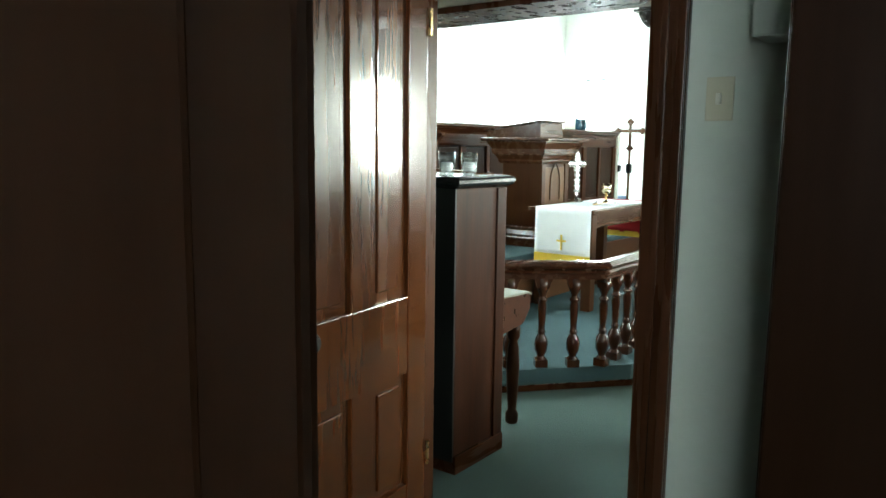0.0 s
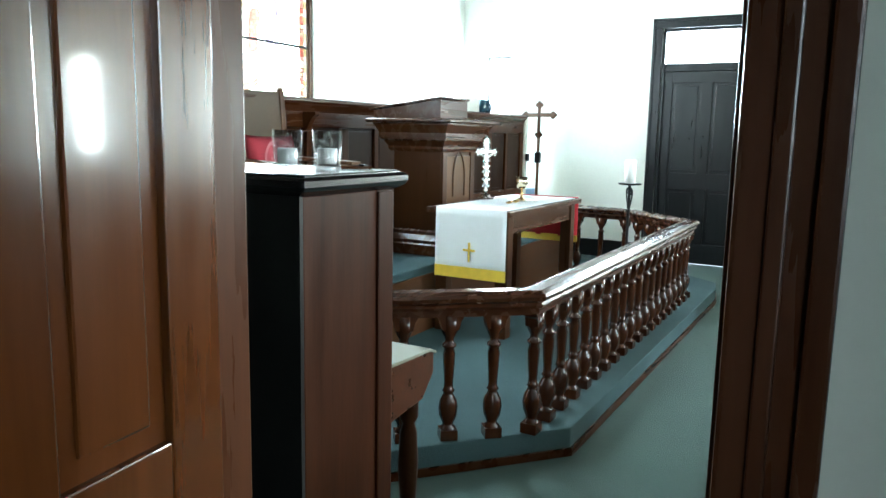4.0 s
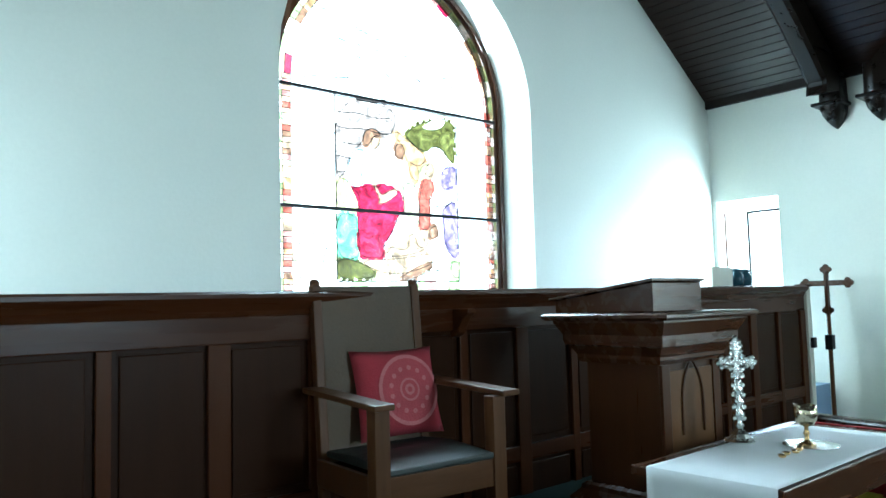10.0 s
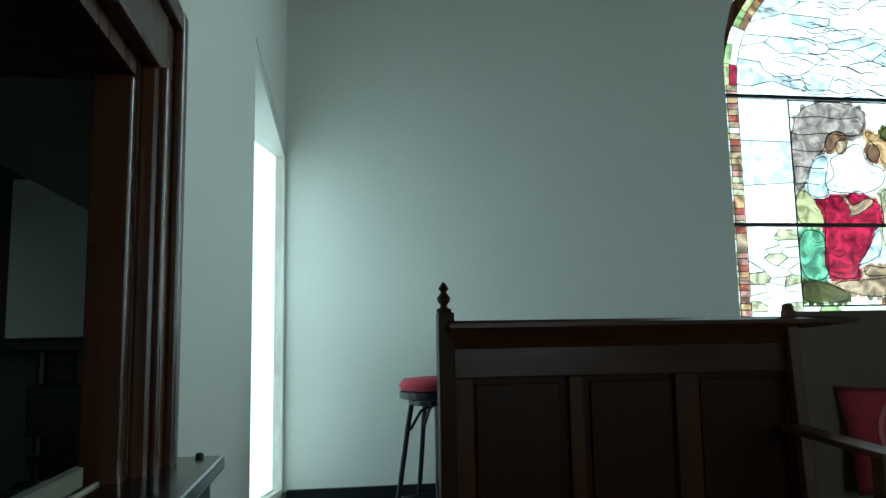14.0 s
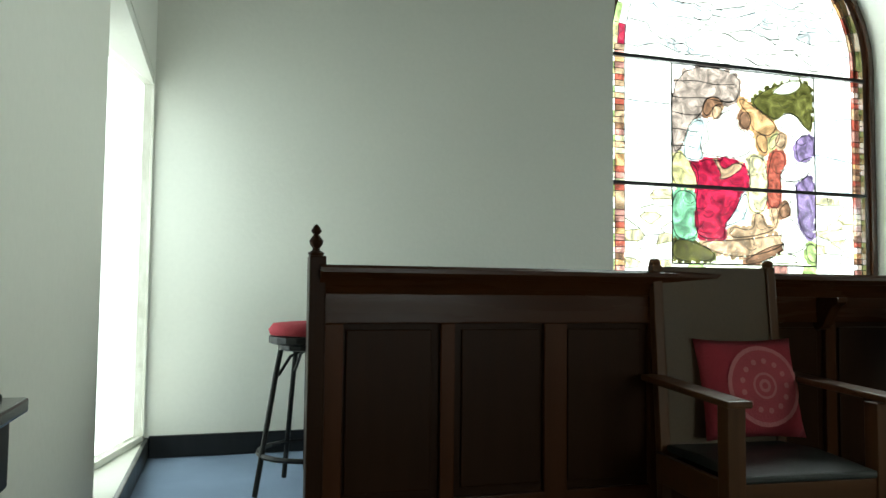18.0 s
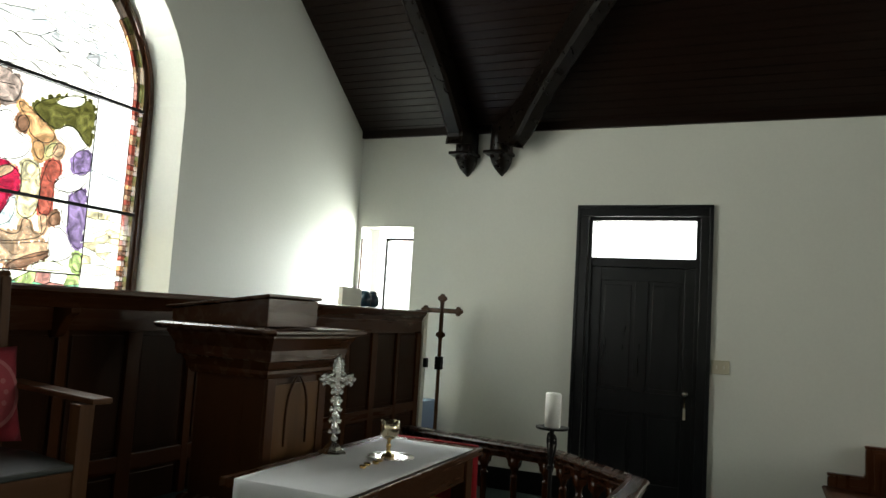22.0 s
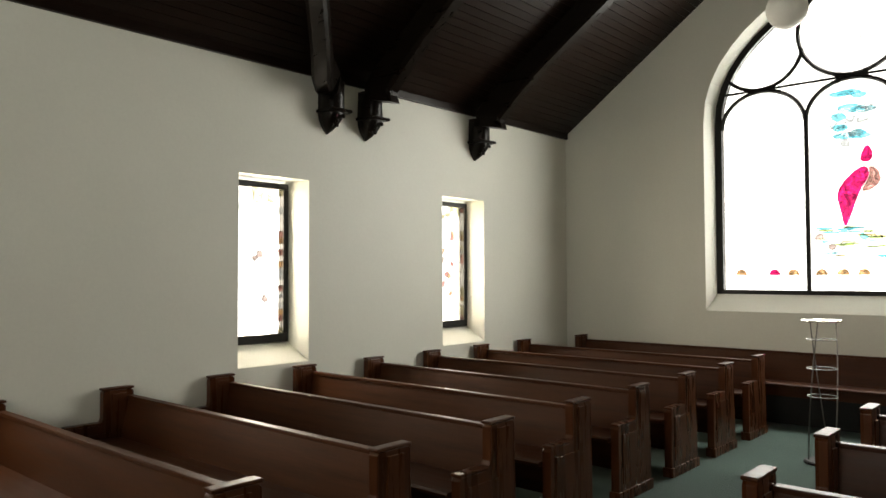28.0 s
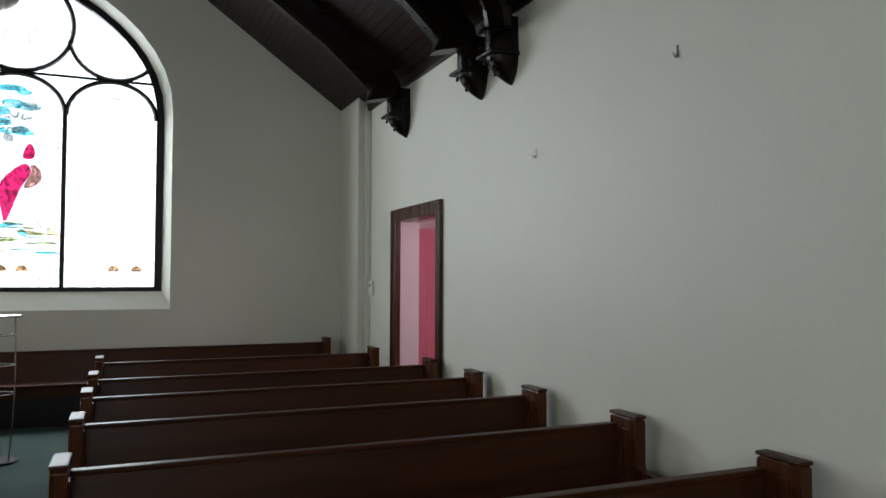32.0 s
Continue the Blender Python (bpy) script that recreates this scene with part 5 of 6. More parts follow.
# baseboards
for nm, b in (("baseboard_far_a", box(XF - 0.02, XF, YB, -3.56, 0.002, 0.20, 0.004)), ("baseboard_far_b", box(XF - 0.02, XF, -2.34, -1.03, 0.002, 0.20, 0.004)),
              ("baseboard_back", box(XE, XF - 0.02, YB, YB + 0.02, 0.002, 0.20, 0.004)), ("baseboard_side_a", box(XE, XE + 0.02, -9.74, -5.06, 0.002, 0.20, 0.004)),
              ("baseboard_altar", box(XE + 0.02, SX1, -0.02, 0.0, 0.762, 0.86, 0.004)), ("baseboard_organ", box(XE, XE + 0.02, -1.02, 0.0, 0.762, 0.85, 0.004))):
    setting(part(nm, b, WOOD_BLACK), "dark stained baseboard", "trim")

# ---- roof timbers ----
SL = (RZ - EAVE) / (XF - RX)


def rib(path, name="rib"):
    """A deep curved timber along points under the slope."""
    g = bmesh.new()
    rings = []
    n = len(path)
    for i, p in enumerate(path):
        p = Vector(p)
        d = (Vector(path[min(i + 1, n - 1)]) - Vector(path[max(i - 1, 0)])).normalized()
        side = d.cross(Vector((0, 0, 1))).normalized()
        up = side.cross(d).normalized()
        dep = 0.34 - 0.12 * min(1, i / 4)
        rings.append([g.verts.new(p + side * a + up * b) for a, b in ((-0.085, 0.02), (0.085, 0.02), (0.085, -dep + 0.03), (0.055, -dep), (-0.055, -dep), (-0.085, -dep + 0.03))])
    for a, b in zip(rings, rings[1:]):
        for j in range(6):
            g.faces.new((a[j], a[(j + 1) % 6], b[(j + 1) % 6], b[j]))
    g.faces.new(rings[0][::-1]), g.faces.new(rings[-1])
    bmesh.ops.recalc_face_normals(g, faces=g.faces[:])
    return g


def bracket(side):
    """A wall bracket: flat at the wall, its rounded face narrowing down to a point."""
    g = bmesh.new()
    rings = []
    for z, w, d in ((0.0, 0.006, 0.02), (0.03, 0.035, 0.07), (0.07, 0.065, 0.12), (0.12, 0.088, 0.165), (0.18, 0.098, 0.195), (0.25, 0.098, 0.20), (0.34, 0.095, 0.20), (0.47, 0.09, 0.21)):
        rings.append([g.verts.new((-side * d * max(0.0, math.sin(a)) ** 0.6, w * (1 if math.cos(a) > 0 else -1) * abs(math.cos(a)) ** 0.6, z)) for a in (k * math.pi / 12 for k in range(13))])
    for a, b in zip(rings, rings[1:]):
        for k in range(13):
            g.faces.new((a[k], a[(k + 1) % 13], b[(k + 1) % 13], b[k]))
    g.faces.new(rings[0][::-1]), g.faces.new(rings[-1])
    bmesh.ops.recalc_face_normals(g, faces=g.faces[:])
    return g


def timber(side, y, ridge_y, tip=2.89):
    """A roof rib from a wall corbel up to the ridge."""
    xw = XF if side > 0 else XE
    t = tagged(new("roof_rib"), "dark curved roof timber rising from a carved wall corbel", "roof timber", "roof timbers")
    x0 = xw - side * 0.09
    pts = [(x0, y, 3.28), (x0 - side * 0.03, y + (ridge_y - y) * 0.01, 3.42)]
    ln = abs(xw - RX)
    for f in (0.06, 0.12, 0.2, 0.3, 0.45, 0.6, 0.8, 0.985):
        x = xw - side * ln * f
        drop = 0.05 + 0.10 * max(0, 0.3 - f)
        pts.append((x, y + (ridge_y - y) * f, EAVE + SL * ln * f - drop))
    part("timber", rib(pts), WOOD_TRUSS, t)
    cb = part("corbel", bracket(side), WOOD_TRUSS, t, "dark carved bracket curving down to a point", True)
    cb.matrix_local = pose(xw, y, tip)
    part("collar", prism([(-0.003 * side, 0), (-0.225 * side, 0), (-0.235 * side, 0.012), (-0.225 * side, 0.030), (-0.003 * side, 0.030)], "y", -0.125, 0.125, 0.006), WOOD_TRUSS, cb).location = (0, 0, 0.185)
    for k, (zz, yy) in enumerate(((0.150, -0.045), (0.150, 0.045), (0.110, 0.0), (0.075, -0.028), (0.075, 0.028))):
        part("carved_leaf", lathe([(0.004, -0.012), (0.017, -0.006), (0.021, 0.0), (0.017, 0.006), (0.004, 0.012)], 8), WOOD_TRUSS, cb, smooth=True).matrix_local = pose(-side * (0.052 + 0.95 * zz), yy, zz, 0, 90, 0)
    return t


for side in (-1, 1):
    timber(side, -1.22, -1.16, 2.97)
    timber(side, -1.58, -5.05, 2.97)
    timber(side, -8.48, -5.05)
    timber(side, -8.97, -9.02)
    timber(side, -10.68, -10.9)
setting(part("trim_ridge", box(RX - 0.09, RX + 0.09, YB, YA, RZ - 0.20, RZ - 0.02, 0.01), WOOD_TRUSS), "dark ridge timber", "trim")
for nm, x0, x1 in (("trim_eave_east", XF - 0.04, XF), ("trim_eave_west", XE, XE + 0.04)):
    setting(part(nm, box(x0, x1, YB, YA, EAVE - 0.05, EAVE + 0.03, 0.006), WOOD_CEIL), "dark eaves moulding", "trim")


def pendant(x, y, z, r):
    p = thing("pendant_lamp", "white glass globe hanging from the roof, unlit", "lamp", "globe lamps")
    part("globe", lathe([(0.02, r * 0.99)] + [(r * math.cos(a * math.pi / 20), r * math.sin(a * math.pi / 20)) for a in range(9, -11, -1)], 20, (x, y, z)), WAX, p, "milk glass globe", True)
    part("cap", lathe([(0.05, 0), (0.055, 0.02), (0.03, 0.05), (0.012, 0.07)], 14, (x, y, z + r * 0.96)), BRASS, p)
    part("chain", tube([(x, y, z + r), (x, y, RZ - SL * abs(x - RX))], 0.008, 6), BRASS, p)


pendant(-0.38, -1.24, 3.60, 0.15)
pendant(-0.22, -9.75, 3.52, 0.145)

# ---- armchair on the platform ----
ch = thing("armchair", "high-backed brown oak armchair with a dark padded seat", "chair", at=pose(-1.455, -1.105, 0.553, 0, 0, -4.5))
# local: x across, y towards the back (+), seat front at y = -0.56
LEATHER = shader("dark_green_leather", (0.020, 0.024, 0.021), 0.5, vary=0.15, scale=8, bump=0.2, fine=90)
BACKPAD = shader("brown_leather", (0.078, 0.047, 0.021), 0.6, vary=0.15, scale=6, bump=0.2, fine=80)
part("backrest", prism([(-0.09, 0.36), (-0.065, 0.36), (0.0, 1.075), (-0.025, 1.075)], "x", -0.225, 0.225, 0.006), BACKPAD, ch, "tall tan upholstered backrest")
for x in (-0.265, 0.225):
    ps = part("back_post", prism([(-0.10, 0.0), (-0.06, 0.0), (-0.052, 0.36), (0.010, 1.080), (-0.033, 1.080), (-0.095, 0.36)], "x", x, x + 0.040, 0.006), WOOD_OAK_Z, ch)
    part("ear", lathe([(0.020, -0.016), (0.023, 0.0), (0.017, 0.013), (0.004, 0.018)], 10, (x + 0.020, -0.012, 1.090)), WOOD_OAK_Z, ps)
for x in (-0.30, 0.235):
    part("front_leg", prism([(-0.575, 0.0), (-0.515, 0.0), (-0.515, 0.625), (-0.575, 0.625)], "x", x, x + 0.062, 0.005), WOOD_OAK_Z, ch)
for x in (-0.325, 0.255):
    part("armrest", prism([(-0.615, 0.625), (-0.615, 0.648), (-0.05, 0.668), (-0.05, 0.645)], "x", x, x + 0.085, 0.006), WOOD_OAK_Z, ch)
part("front_apron", box(-0.24, 0.24, -0.565, -0.54, 0.28, 0.385, 0.003), WOOD_OAK_X, ch)
for x in (-0.285, 0.262):
    part("side_apron", box(x, x + 0.022, -0.52, -0.09, 0.28, 0.385, 0.003), WOOD_OAK_X, ch)
part("seat", prism([(-0.57, 0.386), (-0.08, 0.386), (-0.08, 0.41), (-0.30, 0.425), (-0.57, 0.41)], "x", -0.24, 0.24, 0.008), LEATHER, ch, "dark green padded seat")

cu = thing("cushion", "red patterned square cushion leaning in the armchair", "cushion", at=pose(-1.375, -1.265, 0.985, -14, 0, -4))


def pillow(w, h, t, n=12):
    g = bmesh.new()
    grid = {}
    for s in (-1, 1):
        for i in range(n + 1):
            for j in range(n + 1):
                u, v = i / n * 2 - 1, j / n * 2 - 1
                k = max(0.0, (1 - u ** 4) * (1 - v ** 4)) ** 0.45
                if s == 1 and k == 0:
                    continue
                grid[s, i, j] = g.verts.new((u * w / 2 * (1 - 0.06 * (1 - v * v)), -s * t / 2 * k, h / 2 + v * h / 2 * (1 - 0.06 * (1 - u * u))))
    for s in (-1, 1):
        for i in range(n):
            for j in range(n):
                q = [grid.get((s, a, b)) or grid[-1, a, b] for a, b in ((i, j), (i + 1, j), (i + 1, j + 1), (i, j + 1))]
                g.faces.new(q if s == 1 else q[::-1])
    return g


part("cover", pillow(0.42, 0.38, 0.13), RED_CUSHION, cu, "dark red woven cushion cover", True)


def disc_ring(cx, cz, r0, r1, lift, n=28):
    """A flat ring sewn on the swollen front of the cushion."""
    g = bmesh.new()
    vs = []
    rs = [r0 + (r1 - r0) * k / 3 for k in range(4)]
    for i in range(n + 1):
        row = []
        for r in rs:
            x, z = cx + r * math.cos(2 * math.pi * i / n), cz + r * math.sin(2 * math.pi * i / n)
            u, v = x / 0.205, z / 0.19 - 1
            k = max(0.0, (1 - u ** 4) * (1 - v ** 4)) ** 0.45
            row.append(g.verts.new((x, -0.066 * k - lift, z)))
        vs.append(row)
    for p, q in zip(vs, vs[1:]):
        for k in range(3):
            g.faces.new((p[k], p[k + 1], q[k + 1], q[k]))
    return g


ROSE_CLOTH = shader("rose_red_motif", (0.43, 0.070, 0.085), 0.9, vary=0.15, scale=10, bump=0.5, fine=150)
part("motif_disc", disc_ring(0.02, 0.19, 0.001, 0.145, 0.002), ROSE_CLOTH, cu, "lighter red woven disc")
for r0, r1 in ((0.012, 0.024), (0.040, 0.049), (0.134, 0.150)):
    part("motif_ring", disc_ring(0.02, 0.19, r0, r1, 0.005), PINK_CLOTH, cu, "pale woven ring")
for i in range(13):
    a = i * 2 * math.pi / 13
    part("motif_spot", disc_ring(0.02 + 0.092 * math.cos(a), 0.19 + 0.092 * math.sin(a), 0.001, 0.011, 0.005, 8), PINK_CLOTH, cu, "pale woven spot")

# ---- organ by the vestry door ----
og = thing("organ", "mahogany organ console with a glossy black top", "organ")
OX0, OX1, OY0, OY1, OZ = XE - 0.05, -3.31, -3.37, -2.72, 1.257
GLOSS_BLACK = shader("black_lacquer", (0.011, 0.0105, 0.010), 0.22, vary=0.2, scale=3, bump=0.0, spec=0.5, coat=0.2)
part("case", box(OX0, OX1, OY0, OY1, 0.08, OZ - 0.03, 0.004), WOOD_ORGAN, og)
part("corner_post", box(OX1 - 0.065, OX1 + 0.006, OY0 - 0.008, OY0 + 0.05, 0.08, OZ - 0.034, 0.005), WOOD_ORGAN, og)
part("back_board", box(OX0 - 0.012, OX0, OY0, OY1, 0.06, OZ - 0.03), BLACK_PAINT, og, "plain black back")
part("plinth", box(OX0 - 0.004, OX1 + 0.012, OY0 - 0.012, OY1 + 0.01, 0.003, 0.085, 0.005), WOOD_RED_X, og)
tp = part("top", sweep([(-0.1, 0.0), (0.01, 0.0), (0.028, 0.012), (0.034, 0.022), (0.034, 0.036), (0.024, 0.044), (-0.1, 0.044)], [(OX0, OY0, OZ - 0.03), (OX1, OY0, OZ - 0.03), (OX1, OY1, OZ - 0.03), (OX0, OY1, OZ - 0.03)], True), GLOSS_BLACK, og, "glossy black moulded lid")
part("lid", box(OX0 - 0.012, OX1 + 0.018, OY0 - 0.018, OY1 + 0.018, OZ - 0.005, OZ + 0.020, 0.004), GLOSS_BLACK, og)
LID = shader("beige_lid", (0.17, 0.17, 0.125), 0.5, vary=0.08, scale=5, bump=0.04)
kb = part("key_bed", box(OX1 + 0.003, -2.95, -3.27, -2.70, 0.55, 0.655, 0.006), WOOD_RED_Y, og)
for y in (-3.30, -2.75):
    part("key_cheek", prism([(OX1 + 0.004, 0.50), (-3.0, 0.53), (-2.935, 0.60), (-2.935, 0.672), (-2.97, 0.690), (OX1 + 0.004, 0.705)], "y", y, y + 0.06, 0.006), WOOD_RED_Y, og)
part("key_lid", prism([(OX1 + 0.005, 0.704), (-2.972, 0.692), (-2.935, 0.676), (-2.935, 0.668), (-2.975, 0.682), (OX1 + 0.005, 0.692)], "y", -3.31, -2.69, 0.002), LID, og, "closed beige keyboard lid")
LG = [(0.028, 0), (0.034, 0.01), (0.034, 0.05), (0.022, 0.07), (0.026, 0.12), (0.034, 0.30), (0.028, 0.40), (0.020, 0.43), (0.032, 0.45), (0.032, 0.548)]
for y in (-3.24, -2.74):
    part("front_leg", lathe(LG, 12, (-2.99, y, 0.004)), WOOD_RED_Z, og, smooth=True)
rear = part("rear_case", box(OX0 + 0.035, -3.545, -2.96, -2.56, OZ + 0.0205, OZ + 0.11, 0.004), BLACK_PAINT, og, "raised black rear case")
part("rear_lid", box(OX0 + 0.031, -3.528, -2.97, -2.545, OZ + 0.111, OZ + 0.130, 0.004), GLOSS_BLACK, rear, "glossy black lid")
part("lid_edge", box(OX0 + 0.023, OX0 + 0.030, -2.86, -2.56, OZ + 0.122, OZ + 0.133, 0.002), IVORY, rear, "cream edge strip")
part("lid_stud", lathe([(0.006, 0), (0.006, 0.005), (0.003, 0.007)], 10, (-3.56, -2.565, OZ + 0.130)), BLACK_PAINT, rear)
sr = part("stop_rail", prism([(-3.72, OZ - 0.06), (-3.648, OZ - 0.06), (-3.648, OZ + 0.155), (-3.72, OZ + 0.135)], "y", -3.12, -2.80, 0.004), BLACK_PAINT, og, "dark stop rail")
part("stop_edge", prism([(-3.647, OZ + 0.140), (-3.640, OZ + 0.138), (-3.640, OZ + 0.158), (-3.647, OZ + 0.160)], "y", -3.12, -2.80), LID, sr, "dull beige edge")
for i in range(6):
    part("stop_tab", lathe([(0.013, 0), (0.014, 0.003), (0.013, 0.007), (0.006, 0.009)], 12, (-3.685, -3.095 + i * 0.053, OZ + 0.143)), BLACK_PAINT, sr, smooth=True)


def candle_glass(x, y):
    t = thing("candle_glass", "short clear tumbler holding a white candle", "candle", "candles on the organ", pose(x, y, OZ + 0.0205, 0, 0, 12))
    gb = lathe([(0.032, 0.0), (0.034, 0.004), (0.037, 0.098), (0.0345, 0.098), (0.0325, 0.040), (0.0315, 0.014)], 32)
    part("tumbler", gb, G_TUMBLER, t, "clear glass", True)
    part("tumbler_foot", lathe([(0.030, 0.001), (0.0312, 0.003), (0.0312, 0.013), (0.02, 0.0135)], 32), G_TUMBLER, t, "thick glass foot", True)
    part("wax", lathe([(0.008, 0.016), (0.022, 0.016), (0.0235, 0.019), (0.0240, 0.052), (0.022, 0.0545), (0.008, 0.053)], 28), WAX, t, "", True)
    part("wick", tube([(0, 0, 0.048), (0.001, 0, 0.060)], 0.0015, 5), BLACK_PAINT, t)
    return t


G_TUMBLER = glass("drinking_glass", (0.90, 0.93, 0.93), 0.20, 0.95)
candle_glass(-3.49, -3.30)
candle_glass(-3.575, -3.245)
tagged(part("pencil", tube([(-3.435, -3.28, OZ + 0.0245), (-3.345, -3.335, OZ + 0.0245)], 0.004, 6), WOOD_BROWN_X), "thin brown pencil lying on the organ", "pencil")
tagged(part("matchbox", box(-3.298, -3.280, -3.275, -3.258, OZ + 0.0205, OZ + 0.030, 0.002), BLACK_PAINT), "tiny dark box on the organ lid", "box")

# ---- on the communion table ----


def draped(x0, x1, y0, y1, drop_a, drop_b, z, mat, nm, label):
    """A runner over the table that hangs down at its ends (x)."""
    g = bmesh.new()
    prof = []
    e0, e1 = TX0 - 0.05, TX1 + 0.05
    if drop_a:
        prof += [(e0 - 0.004, z - drop_a + drop_a * i / 8) for i in range(9)]
    prof += [(max(x0, e0) + (min(x1, e1) - max(x0, e0)) * i / 10, z) for i in range(11)]
    if drop_b:
        prof += [(e1 + 0.004, z - drop_b * i / 8) for i in range(9)]
    ny = 14
    rows = []
    for j in range(ny + 1):
        y = y0 + (y1 - y0) * j / ny
        row = []
        for x, zz in prof:
            h = max(0, z - zz)
            row.append(g.verts.new((x - 0.005 * h * math.sin(j * 1.3) * (1 if x < 0 else -1) * 2, y + 0.01 * h * math.sin(j), zz + 0.003)))
        rows.append(row)
    for a, b in zip(rows, rows[1:]):
        for i in range(len(prof) - 1):
            g.faces.new((a[i], a[i + 1], b[i + 1], b[i]))
    ob = part(nm, g, mat, None, "", True)
    sol = ob.modifiers.new("thickness", "SOLIDIFY")
    sol.thickness, sol.offset = 0.002, 1
    return ob


cl = thing("altar_runner", "white linen altar runner with yellow border and embroidered cross", "tablecloth")
c1 = draped(-1.2, 0.22, TY0 - 0.010, TY1 - 0.050, 0.375, 0, TZ + 0.003, LINEN, "cloth", "")
c1.parent = cl
hem = part("border", box(TX0 - 0.0605, TX0 - 0.0525, TY0 - 0.012, TY1 - 0.048, TZ - 0.425, TZ - 0.355, 0.002), YELLOW, cl, "plain yellow border")
ym = (TY0 + TY1) / 2 - 0.03
for y0, y1, z0, z1 in ((ym - 0.007, ym + 0.007, TZ - 0.32, TZ - 0.20), (ym - 0.04, ym + 0.04, TZ - 0.255, TZ - 0.241)):
    part("embroidered_cross", box(TX0 - 0.069, TX0 - 0.063, y0, y1, z0, z1, 0.002), YELLOW, cl, "gold embroidery")
rc = thing("red_runner", "red cloth with yellow hem hanging over the table end", "tablecloth")
c2 = draped(TX1 + 0.035, 0.5, TY0 + 0.01, TY1 + 0.0, 0, 0.30, TZ + 0.001, RED_CLOTH, "cloth", "")
c2.parent = rc
part("hem", box(TX1 + 0.052, TX1 + 0.060, TY0 + 0.01, TY1, TZ - 0.335, TZ - 0.285, 0.002), YELLOW, rc)

sc = thing("altar_cross", "ornate silver standing cross on the communion table", "cross", at=pose(-0.34, -2.21, TZ + 0.006, 0, 0, -35))
part("foot", lathe([(0.062, 0), (0.066, 0.008), (0.058, 0.016), (0.044, 0.020), (0.036, 0.036), (0.018, 0.050), (0.012, 0.060)], 8), SILVER, sc)
part("stem", lathe([(0.010, 0.055), (0.022, 0.070), (0.012, 0.084), (0.018, 0.100), (0.026, 0.118), (0.014, 0.136), (0.019, 0.156), (0.025, 0.170), (0.013, 0.188), (0.020, 0.206), (0.024, 0.222), (0.012, 0.240), (0.020, 0.252), (0.012, 0.262)], 10), SILVER, sc, smooth=True)
part("upright", prism([(-0.010, 0.255), (-0.017, 0.29), (-0.012, 0.31), (-0.012, 0.355), (-0.020, 0.385), (-0.011, 0.415), (0, 0.432), (0.011, 0.415), (0.020, 0.385), (0.012, 0.355), (0.012, 0.31), (0.017, 0.29), (0.010, 0.255)], "y", -0.007, 0.007, 0.003), SILVER, sc)
part("crossbar", prism([(-0.082, 0.331), (-0.068, 0.348), (-0.040, 0.340), (-0.010, 0.345), (0.010, 0.345), (0.040, 0.340), (0.068, 0.348), (0.082, 0.331), (0.068, 0.314), (0.040, 0.322), (0.010, 0.317), (-0.010, 0.317), (-0.040, 0.322), (-0.068, 0.314)], "y", -0.0065, 0.0065, 0.003), SILVER, sc)
LOBE = mesh_of("lobe", lathe([(0.003, -0.013), (0.011, -0.006), (0.013, 0), (0.011, 0.006), (0.003, 0.013)], 8), SILVER)
for x, z in [(-0.080, 0.331), (0.080, 0.331), (0, 0.432)] + [(sx * a, b) for sx in (-1, 1) for a, b in ((0.066, 0.350), (0.066, 0.312), (0.046, 0.345), (0.046, 0.317), (0.026, 0.356), (0.026, 0.305), (0.020, 0.375), (0.020, 0.398), (0.016, 0.415), (0.021, 0.275), (0.020, 0.236), (0.022, 0.196), (0.022, 0.146), (0.020, 0.100))]:
    lobe = new("lobe", LOBE)
    lobe.parent, lobe.location = sc, (x, 0, z)

cp = thing("chalice", "gold chalice with pale bowl standing on a silver plate", "chalice", at=pose(-0.26, -2.45, TZ + 0.014))
part("bowl", lathe([(0.008, 0.072), (0.026, 0.079), (0.040, 0.098), (0.045, 0.122), (0.042, 0.158), (0.039, 0.158), (0.041, 0.122), (0.026, 0.086)], 18), PALE_GOLD, cp, smooth=True)
part("stem", lathe([(0.034, 0), (0.034, 0.005), (0.012, 0.014), (0.008, 0.035), (0.014, 0.045), (0.008, 0.055), (0.008, 0.076)], 14), BRASS, cp, smooth=True)
tagged(part("plate", lathe([(0.06, 0), (0.07, 0.002), (0.105, 0.008), (0.105, 0.010), (0.068, 0.005), (0.03, 0.004)], 28, (-0.25, -2.46, TZ + 0.006)), SILVER, None, "", True), "round silver plate under the chalice", "plate")
for i in range(4):
    tagged(part("communion_cup", lathe([(0.012, 0), (0.016, 0.012), (0.014, 0.012), (0.010, 0.003)], 10, (-0.52 + 0.055 * i, -2.47 + 0.01 * (i % 2), TZ + 0.007)), BRASS, None, "", True), "tiny gold dish on the white runner", "dish", "dishes on the table")

# ---- standing cross, candle stand ----
pc = thing("standing_cross", "tall wooden processional cross in a floor stand beside the screen", "cross", at=pose(3.06, -1.22, 0.003))
part("pole", tube([(0, 0, 0.03), (0, 0, 1.38)], 0.017, 10), WOOD_OAK_Z, pc)
part("base", lathe([(0.13, 0), (0.13, 0.02), (0.06, 0.04), (0.03, 0.07), (0.022, 0.12)], 16), WOOD_BROWN_Z, pc)
part("upright", box(-0.024, 0.024, -0.012, 0.012, 1.36, 1.72, 0.005), WOOD_BROWN_Z, pc)
part("crossbar", box(-0.012, 0.012, -0.15, 0.15, 1.60, 1.645, 0.005), WOOD_BROWN_X, pc)
